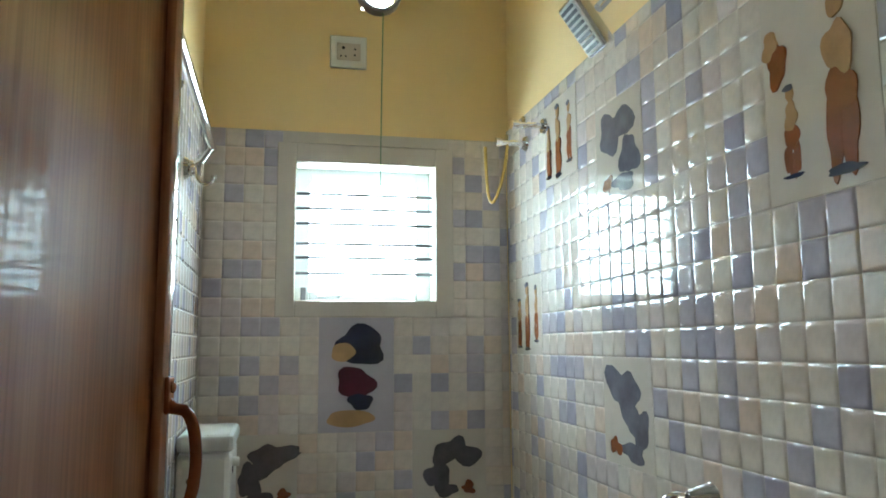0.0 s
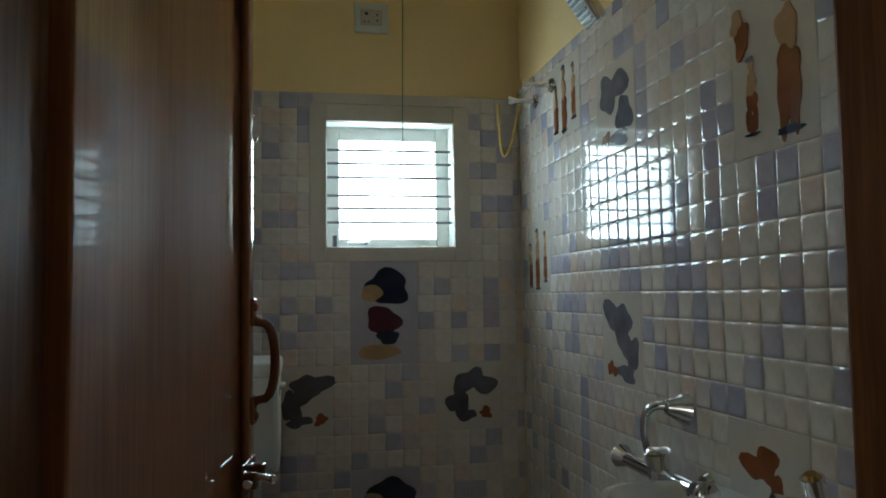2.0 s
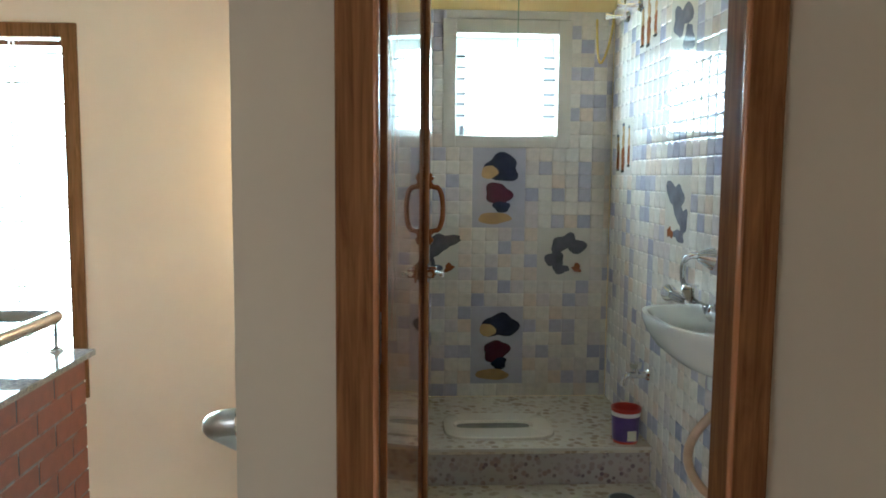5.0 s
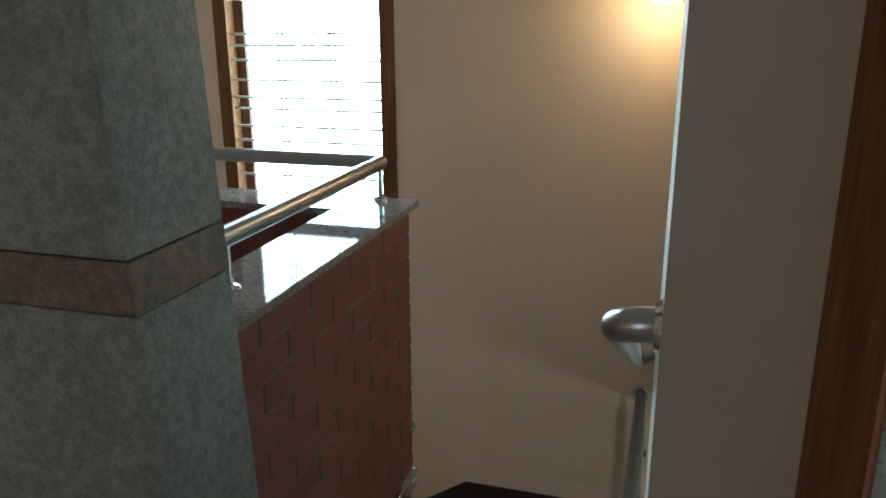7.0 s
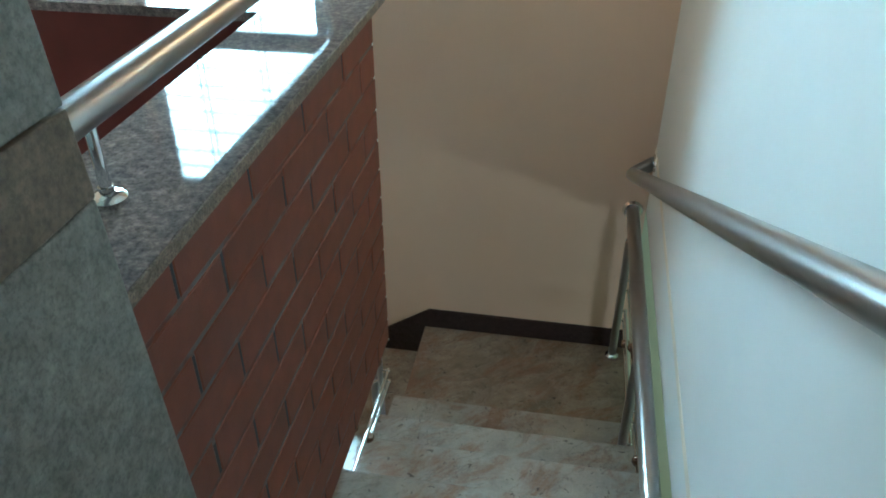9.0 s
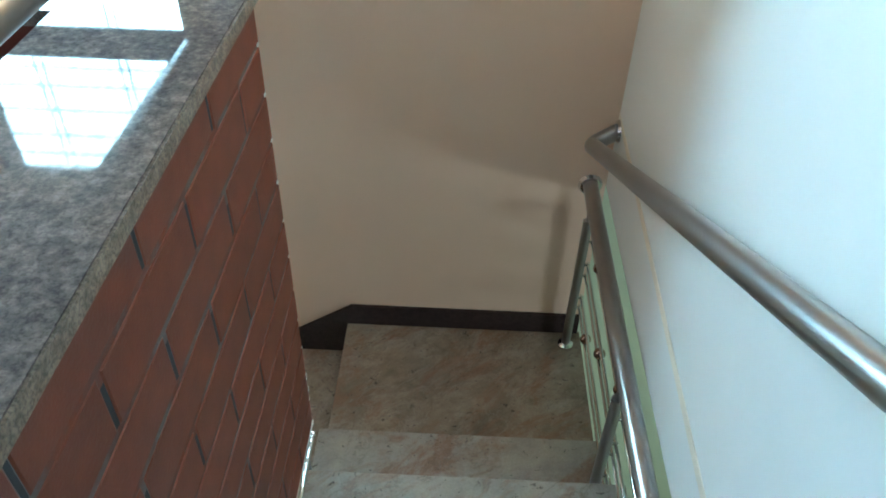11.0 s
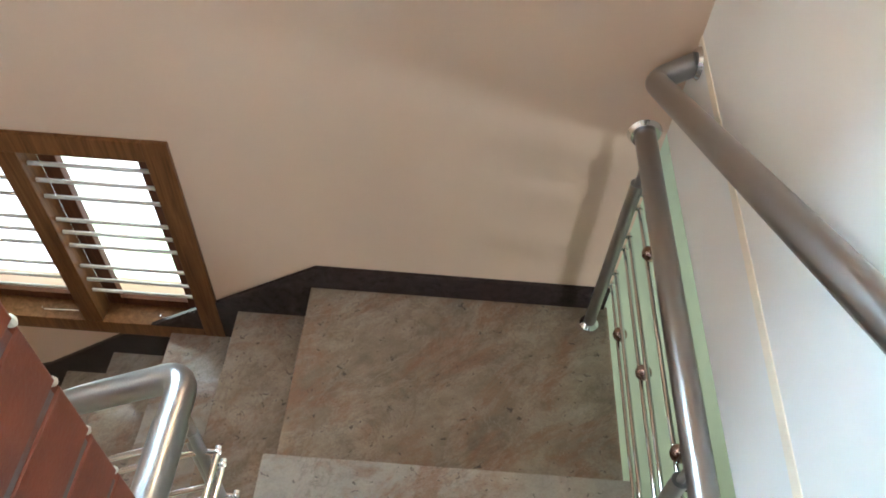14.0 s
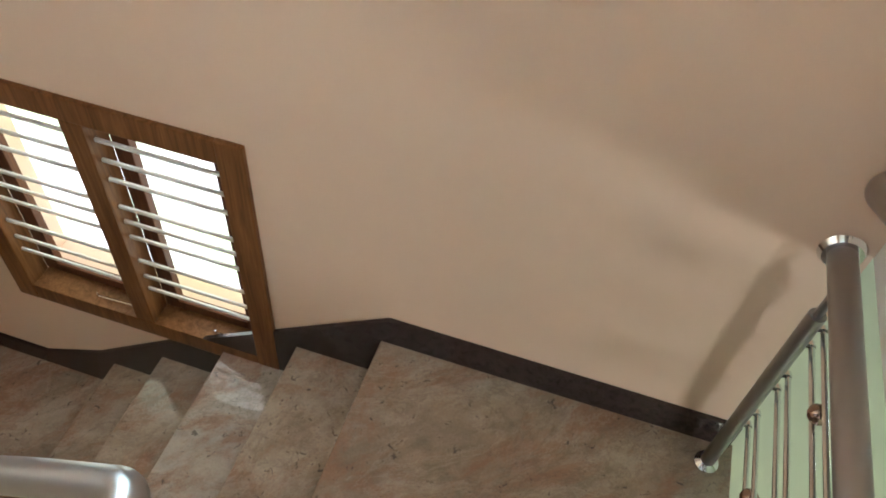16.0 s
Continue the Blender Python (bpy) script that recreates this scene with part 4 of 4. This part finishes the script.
for y, z, hosed in ((2.56, 2.287, False), (2.77, 2.276, True)):
    v = thing("angle_valve", (WX, y, z), "chrome angle valve" + (" with a looped yellow hose" if hosed else " on the tiled shower wall"), "valve", "angle valves")
    bm = B()
    cyl(bm, (WX, y, z), (WX - 0.01, y, z), 0.03, 0.026, 20)
    part("flange", bm, CHROME, v)
    bm = B()
    cyl(bm, (WX - 0.01, y, z), (WX - 0.10, y, z), 0.012)
    cyl(bm, (WX - 0.075, y, z - 0.012), (WX - 0.075, y, z + 0.03), 0.011)
    part("body", bm, CHROME, v)
    bm = B()
    cyl(bm, (WX - 0.10, y, z), (WX - 0.125, y, z), 0.016, 0.019, 10)
    part("knob", bm, CHROME, v)
    if hosed:
        bm = B()
        pts = []
        for i in range(25):
            a = i / 24
            pts.append((WX - 0.075 - 0.07 * a - 0.02 * math.sin(a * math.pi), y + 0.01 + 0.07 * a, z - 0.012 - 0.225 * math.sin(a * math.pi) ** 0.7 + 0.012 * a))
        tube(bm, pts, 0.0065, 10)
        part("hose", bm, HOSE, v, "yellow rubber hose")

LX = -0.325
cis = thing("cistern", (-0.24, 2.62, 0.84), "white plastic flush cistern on the tiled wall", "cistern")
bm = B()
box(bm, LX + 0.0005, -0.162, 2.44, 2.82, 0.84, 1.172, 0.02)
part("tank", bm, PLASTIC_W, cis)
bm = B()
box(bm, LX + 0.0005, -0.154, 2.432, 2.828, 1.1725, 1.225, 0.016)
part("lid", bm, PLASTIC_W, cis)
bm = B()
cyl(bm, (-0.28, 2.4395, 1.09), (-0.28, 2.435, 1.09), 0.012)
part("plug", bm, BRASS, cis)
part("badge", box(B(), -0.1618, -0.1605, 2.50, 2.54, 1.10, 1.13), NAVY, cis)
bm = B()
cyl(bm, (-0.16, 2.47, 1.14), (-0.14, 2.47, 1.14), 0.014)
part("flush_knob", bm, PLASTIC_W, cis)
bm = B()
cyl(bm, (-0.25, 2.62, PLAT), (-0.25, 2.62, 0.842), 0.018)
part("flush_pipe", bm, PLASTIC_W, cis)

towel = thing("towel_rail", (LX, 2.0, 2.05), "chrome towel rail with hooks on the tiled wall", "towel rail")
for y in (1.53, 2.41):
    bm = B()
    cyl(bm, (LX, y, 2.04), (LX + 0.012, y, 2.04), 0.036, 0.03, 22)
    ball(bm, (LX + 0.014, y, 2.04), 0.02, (1, 1, 1.3), 12)
    part("wall_plate", bm, CHROME, towel)
    bm = B()
    tube(bm, [(LX + 0.012, y, 2.045), (LX + 0.045, y, 2.06), (-0.245, y, 2.112)], 0.009, 12, 0.015)
    brk = part("bracket", bm, CHROME, towel)
    bm = B()
    tube(bm, [(LX + 0.03, y, 2.045)] + [(LX + 0.06 - 0.028 * math.cos(math.pi * i / 8), y, 2.02 - 0.03 * math.sin(math.pi * i / 8)) for i in range(9)], 0.006, 10)
    part("hook", bm, CHROME, brk)
bm = B()
cyl(bm, (-0.245, 1.50, 2.112), (-0.245, 2.44, 2.112), 0.0125, None, 18)
part("bar", bm, CHROME, towel)

sock = thing("power_socket", (0.236, BATH_END, 2.705), "ivory power socket on the yellow wall", "socket")
part("plate", box(B(), 0.160, 0.312, BATH_END - 0.012, BATH_END - 0.0005, 2.635, 2.775, 0.004), PLASTIC_W, sock)
part("module", box(B(), 0.188, 0.285, BATH_END - 0.016, BATH_END - 0.012, 2.668, 2.742, 0.002), IVORY, sock)
for dx, dz, r in ((-0.022, 0.016, 0.007), (0.026, 0.012, 0.0045), (0.026, -0.014, 0.0045), (-0.032, -0.02, 0.004), (-0.012, -0.02, 0.004)):
    bm = B()
    cyl(bm, (0.236 + dx, BATH_END - 0.0161, 2.705 + dz), (0.236 + dx, BATH_END - 0.0168, 2.705 + dz), r, None, 12)
    part("pin_hole", bm, DARK, sock)

duct = thing("vent_duct", (0.36, BATH_END, 2.97), "round dark vent duct open to daylight", "vent")
bm = B()
prof = [(0.095, 0.0), (0.095, 0.05), (0.087, 0.054), (0.078, 0.05), (0.078, -0.001)]
lathe(bm, prof, (0, 0, 0), 36)
bmesh.ops.transform(bm, matrix=Matrix.Translation((0.362, BATH_END - 0.0005, 2.972)) @ Matrix.Rotation(radians(90), 4, "X"), verts=bm.verts)
part("sleeve", bm, ALU, duct)
cable = thing("pull_cord", (0.372, BATH_END, 2.5), "thin green cord hanging from the vent", "cord")
bm = B()
tube(bm, [(0.378, BATH_END - 0.03, 2.885), (0.376, BATH_END - 0.012, 2.6), (0.371, BATH_END - 0.024, 2.3), (0.369, BATH_END - 0.03, 2.10)], 0.002, 6)
part("cord", bm, plain("green_cord", (0.06, 0.22, 0.10), 0.5, 0, 0.1, 20, 0), cable)

lamp = thing("wall_lamp", (-0.6, 2.62, 1.45), "small warm wall lamp glowing on the stair wall", "lamp")
bm = B()
cyl(bm, (-0.588, 2.62, 1.47), (-0.612, 2.62, 1.47), 0.03, 0.022, 18)
cyl(bm, (-0.61, 2.62, 1.47), (-0.648, 2.62, 1.47), 0.014)
part("holder", bm, PLASTIC_W, lamp)
bm = B()
ball(bm, (-0.675, 2.62, 1.47), 0.032, (1.2, 1, 1), 18)
part("bulb", bm, GLOBE, lamp, "lit warm bulb")

# ---- daylight beyond the windows ----
structure("backdrop_stair", box(B(), -4.6, -0.9, 4.0, 4.02, -0.1, 2.98), glow("bright_haze", (0.60, 0.91, 0.96), (0.68, 0.96, 1.0), 26.0, 1.2), "overexposed pale daylight and haze", "backdrop")
structure("backdrop_garden", box(B(), -3.6, -1.2, 3.22, 3.24, -3.4, -0.25), glow("bright_garden", (0.66, 0.86, 0.48), (1.0, 1.0, 0.97), 1.15, 3.0), "overexposed pale green garden light", "backdrop")
structure("backdrop_bath", box(B(), -1.2, 1.9, 3.9, 3.92, -0.6, 3.4), glow("bright_sky", (0.70, 0.92, 1.0), (0.79, 0.96, 1.0), 19.5, 1.0), "overexposed pale sky", "backdrop")

# ---- wall tiles: ivory and lilac pillowed squares ----
SQ, ROW0 = 0.075, 1.604 - 0.075 * 21
GLAZE, GLAZE_I = glazed("glazed_square", False), glazed("glazed_squares", True)
LEVELS = ((0.0008, 0.0), (0.0022, 0.0016), (0.0045, 0.0026), (0.0080, 0.0031), (0.0100, 0.0031))


def square(w, h):
    """A pillowed ceramic square: vertices (across, up, out) and faces."""
    vs, fs = [], []
    for inset, out in LEVELS:
        vs += [(inset, inset, out), (w - inset, inset, out), (w - inset, h - inset, out), (inset, h - inset, out)]
    for r in range(len(LEVELS) - 1):
        for k in range(4):
            fs.append((r * 4 + k, r * 4 + (k + 1) % 4, r * 4 + 4 + (k + 1) % 4, r * 4 + 4 + k))
    fs.append(tuple(range(len(vs) - 4, len(vs))))
    return vs, fs


def blob(cx, cz, rx, rz, seed, rough=0.18, n=26):
    rnd = random.Random(seed)
    ph = [rnd.uniform(0, 6.28) for _ in range(4)]
    out = []
    for k in range(n):
        a = 2 * math.pi * k / n
        r = 1 + rough * (0.5 * math.sin(2 * a + ph[0]) + 0.5 * math.sin(3 * a + ph[1]) + 0.35 * math.sin(5 * a + ph[2]))
        out.append((cx + rx * r * math.cos(a), cz + rz * r * math.sin(a)))
    return out


def tiled(name, to_world, a0, a1, z0, z1, phase, holes, decors, near, label, flip):
    """Squares over a wall area; near(a, z) chooses those built singly. to_world: (across, up, out) to a place."""
    verts, faces, cache, count = [], [], {}, 0
    bed_bm = B()
    xs = sorted({a0, a1, *[h[0] for h in holes], *[h[1] for h in holes]})
    zs = sorted({z0, z1, *[h[2] for h in holes], *[h[3] for h in holes]})
    for p, q in zip(xs, xs[1:]):
        for s_, t_ in zip(zs, zs[1:]):
            if any(h[0] <= p and q <= h[1] and h[2] <= s_ and t_ <= h[3] for h in holes):
                continue
            lo, hi = to_world(p, s_, -0.010), to_world(q, t_, 0.0)
            box(bed_bm, min(lo[0], hi[0]), max(lo[0], hi[0]), min(lo[1], hi[1]), max(lo[1], hi[1]), s_, t_)
    wallbed = structure(name, bed_bm, GROUT, label, "wall tiles")
    i0 = math.floor((a0 - phase) / SQ)
    r0 = math.floor((z0 - ROW0) / SQ)
    blocked = list(holes) + [d[:4] for d in decors]
    for i in range(i0, math.ceil((a1 - phase) / SQ)):
        for r in range(r0, math.ceil((z1 - ROW0) / SQ)):
            p, q = max(a0, phase + i * SQ), min(a1, phase + (i + 1) * SQ)
            s_, t_ = max(z0, ROW0 + r * SQ), min(z1, ROW0 + (r + 1) * SQ)
            if q - p < 0.024 or t_ - s_ < 0.024:
                continue
            mx, mz = (p + q) / 2, (s_ + t_) / 2
            if any(h[0] < mx < h[1] and h[2] < mz < h[3] for h in blocked):
                continue
            if near(mx, mz) and count < 300 and q - p > 0.07 and t_ - s_ > 0.07:
                if "m" not in cache:
                    vs, fs = square(SQ, SQ)
                    me = bpy.data.meshes.new("tile")
                    o = Vector(to_world(0, 0, 0))
                    me.from_pydata([Vector(to_world(*v)) - o for v in vs], [], [f[::-1] for f in fs] if flip else fs)
                    me.materials.append(GLAZE)
                    me.polygons.foreach_set("use_smooth", [True] * len(fs))
                    cache["m"] = me
                ob = new("tile", cache["m"])
                ob.parent = wallbed
                ob.location = to_world(p, s_, 0)
                count += 1
            else:
                vs, fs = square(q - p, t_ - s_)
                b = len(verts)
                verts += [to_world(p + v[0], s_ + v[1], v[2]) for v in vs]
                faces += [tuple(b + k for k in (f[::-1] if flip else f)) for f in fs]
    me = bpy.data.meshes.new("tiles")
    me.from_pydata(verts, [], faces)
    me.materials.append(GLAZE_I)
    me.polygons.foreach_set("use_smooth", [True] * len(faces))
    rest = new("tiles", me)
    rest.parent = wallbed
    tagged(rest, kind="stuff")
    for d in decors:
        p, q, s_, t_, shapes, ground = d

        def slab(out0, out1, pts, material, pname, parent):
            b = B()
            lo = [b.verts.new(to_world(a, z, out0)) for a, z in pts]
            hi = [b.verts.new(to_world(a, z, out1)) for a, z in pts]
            n = len(pts)
            b.faces.new(lo)
            b.faces.new(hi)
            for k in range(n):
                b.faces.new((lo[k], lo[(k + 1) % n], hi[(k + 1) % n], hi[k]))
            return part(pname, b, material, parent)
        tile = slab(0.0, 0.0026, [(p + 0.001, s_ + 0.001), (q - 0.001, s_ + 0.001), (q - 0.001, t_ - 0.001), (p + 0.001, t_ - 0.001)], ground, "picture_tile", wallbed)
        tile["label"] = "flat glazed tile with plain coloured shapes"
        for k, (cx, cz, rx, rz, m, rg) in enumerate(shapes):
            slab(0.0026, 0.0030 + 0.0003 * k, blob(cx, cz, rx, rz, int(cx * 1000 + cz * 777 + k), rg), m, "printed_shape", tile)
    return wallbed


def stack(cx, z0, h, w):
    """Plain stacked shapes: navy above, maroon in the middle, tan below."""
    return [(cx + 0.02, z0 + 0.76 * h, 0.34 * w, 0.17 * h, NAVY, 0.22), (cx - 0.05, z0 + 0.70 * h, 0.16 * w, 0.085 * h, TAN, 0.1), (cx, z0 + 0.42 * h, 0.24 * w, 0.15 * h, MAROON, 0.2),
            (cx + 0.02, z0 + 0.25 * h, 0.15 * w, 0.08 * h, NAVY, 0.2), (cx - 0.02, z0 + 0.10 * h, 0.32 * w, 0.075 * h, TAN, 0.1)]


def shade_shape(cx, cz, m, s_=1.0):
    return [(cx + 0.02 * s_, cz + 0.04 * s_, 0.075 * s_, 0.055 * s_, m, 0.45), (cx - 0.05 * s_, cz - 0.035 * s_, 0.042 * s_, 0.05 * s_, m, 0.35), (cx - 0.02 * s_, cz - 0.09 * s_, 0.05 * s_, 0.022 * s_, m, 0.3), (cx + 0.065 * s_, cz - 0.085 * s_, 0.026 * s_, 0.02 * s_, RUST, 0.4)]


def tall_shapes(items):
    out = []
    for cx, z0, h, w in items:
        out += [(cx - w * 0.4, z0 + 0.2 * h, w * 0.5, 0.2 * h, RUST, 0.25), (cx + w * 0.5, z0 + 0.2 * h, w * 0.5, 0.19 * h, RUST, 0.25), (cx, z0 + 0.42 * h, w * 0.85, 0.13 * h, RUST, 0.2), (cx, z0 + 0.63 * h, w * 0.8, 0.14 * h, SKIN, 0.25), (cx, z0 + 0.86 * h, w * 0.5, 0.075 * h, SKIN, 0.1), (cx + 0.004, z0 + 0.93 * h, w * 0.55, 0.04 * h, GREY_GLAZE, 0.2), (cx, z0 + 0.02 * h, w * 1.1, 0.025 * h, NAVY, 0.2)]
    return out


YB = BATH_END - 0.002
tiled("tiles_window_wall", lambda a, z, o: (a, YB - 0.010 - o, z), -0.333, 0.911, PLAT + 0.001, 2.354, 0.129 - SQ * 8, ((-0.043, 0.676, 1.604, 2.354),),
      [(0.129, 0.429, 1.154, 1.604, stack(0.275, 1.165, 0.43, 0.30), LILAC), (0.129, 0.429, 0.254, 0.704, stack(0.275, 0.265, 0.43, 0.30), LILAC),
       (-0.246, 0.054, 0.854, 1.154, shade_shape(-0.07, 1.02, SLATE, 1.1), IVORY), (0.504, 0.804, 0.854, 1.154, shade_shape(0.66, 1.02, SLATE, 1.1), IVORY)],
      lambda a, z: z > 0.6, "glazed ivory and lilac squares around the bathroom window", False)
structure("trim_above_window", box(B(), -0.043, 0.676, YB - 0.0115, YB, 2.308, 2.354), IVORY, "ivory ceramic strip above the window", "trim")
tiled("tiles_right_wall", lambda a, z, o: (0.916 - o, a, z), 0.366, BATH_END - 0.0125, 0.0, 2.40, 1.741 - SQ * 20, (),
      [(1.816, 2.116, 1.154, 1.454, shade_shape(1.96, 1.31, GREY_GLAZE, 1.25), IVORY), (1.816, 2.116, 1.904, 2.204, shade_shape(1.96, 2.06, GREY_GLAZE, 1.25), IVORY),
       (0.991, 1.291, 1.754, 2.204, tall_shapes(((1.215, 1.80, 0.19, 0.024), (1.08, 1.78, 0.36, 0.042))) + [(1.245, 2.035, 0.030, 0.042, RUST, 0.3), (1.262, 2.075, 0.022, 0.028, SKIN, 0.3)], IVORY), (2.266, 2.566, 2.054, 2.354, tall_shapes(((2.33, 2.10, 0.22, 0.022), (2.43, 2.07, 0.27, 0.026), (2.52, 2.08, 0.2, 0.018))), IVORY),
       (2.641, 2.941, 1.454, 1.754, tall_shapes(((2.70, 1.50, 0.22, 0.022), (2.80, 1.47, 0.27, 0.026), (2.89, 1.48, 0.2, 0.018))), IVORY),
       (1.066, 1.366, 0.854, 1.154, shade_shape(1.22, 1.03, RUST, 0.8), IVORY)],
      lambda a, z: a > 0.9 and 1.0 < z < 2.3 and a < 2.25, "glazed ivory and lilac pillowed squares of the shower wall", False)
tiled("tiles_left_wall", lambda a, z, o: (-0.3285 + o, a, z), 0.366, BATH_END - 0.0125, 0.0, 2.40, 1.741 - SQ * 20, (),
      [(2.041, 2.341, 1.754, 2.054, tall_shapes(((2.12, 1.79, 0.24, 0.024), (2.25, 1.78, 0.25, 0.026))), IVORY), (1.441, 1.741, 1.154, 1.454, shade_shape(1.59, 1.31, GREY_GLAZE, 1.2), IVORY)],
      lambda a, z: a > 1.3 and 1.2 < z < 2.4, "glazed ivory and lilac pillowed squares behind the door", True)
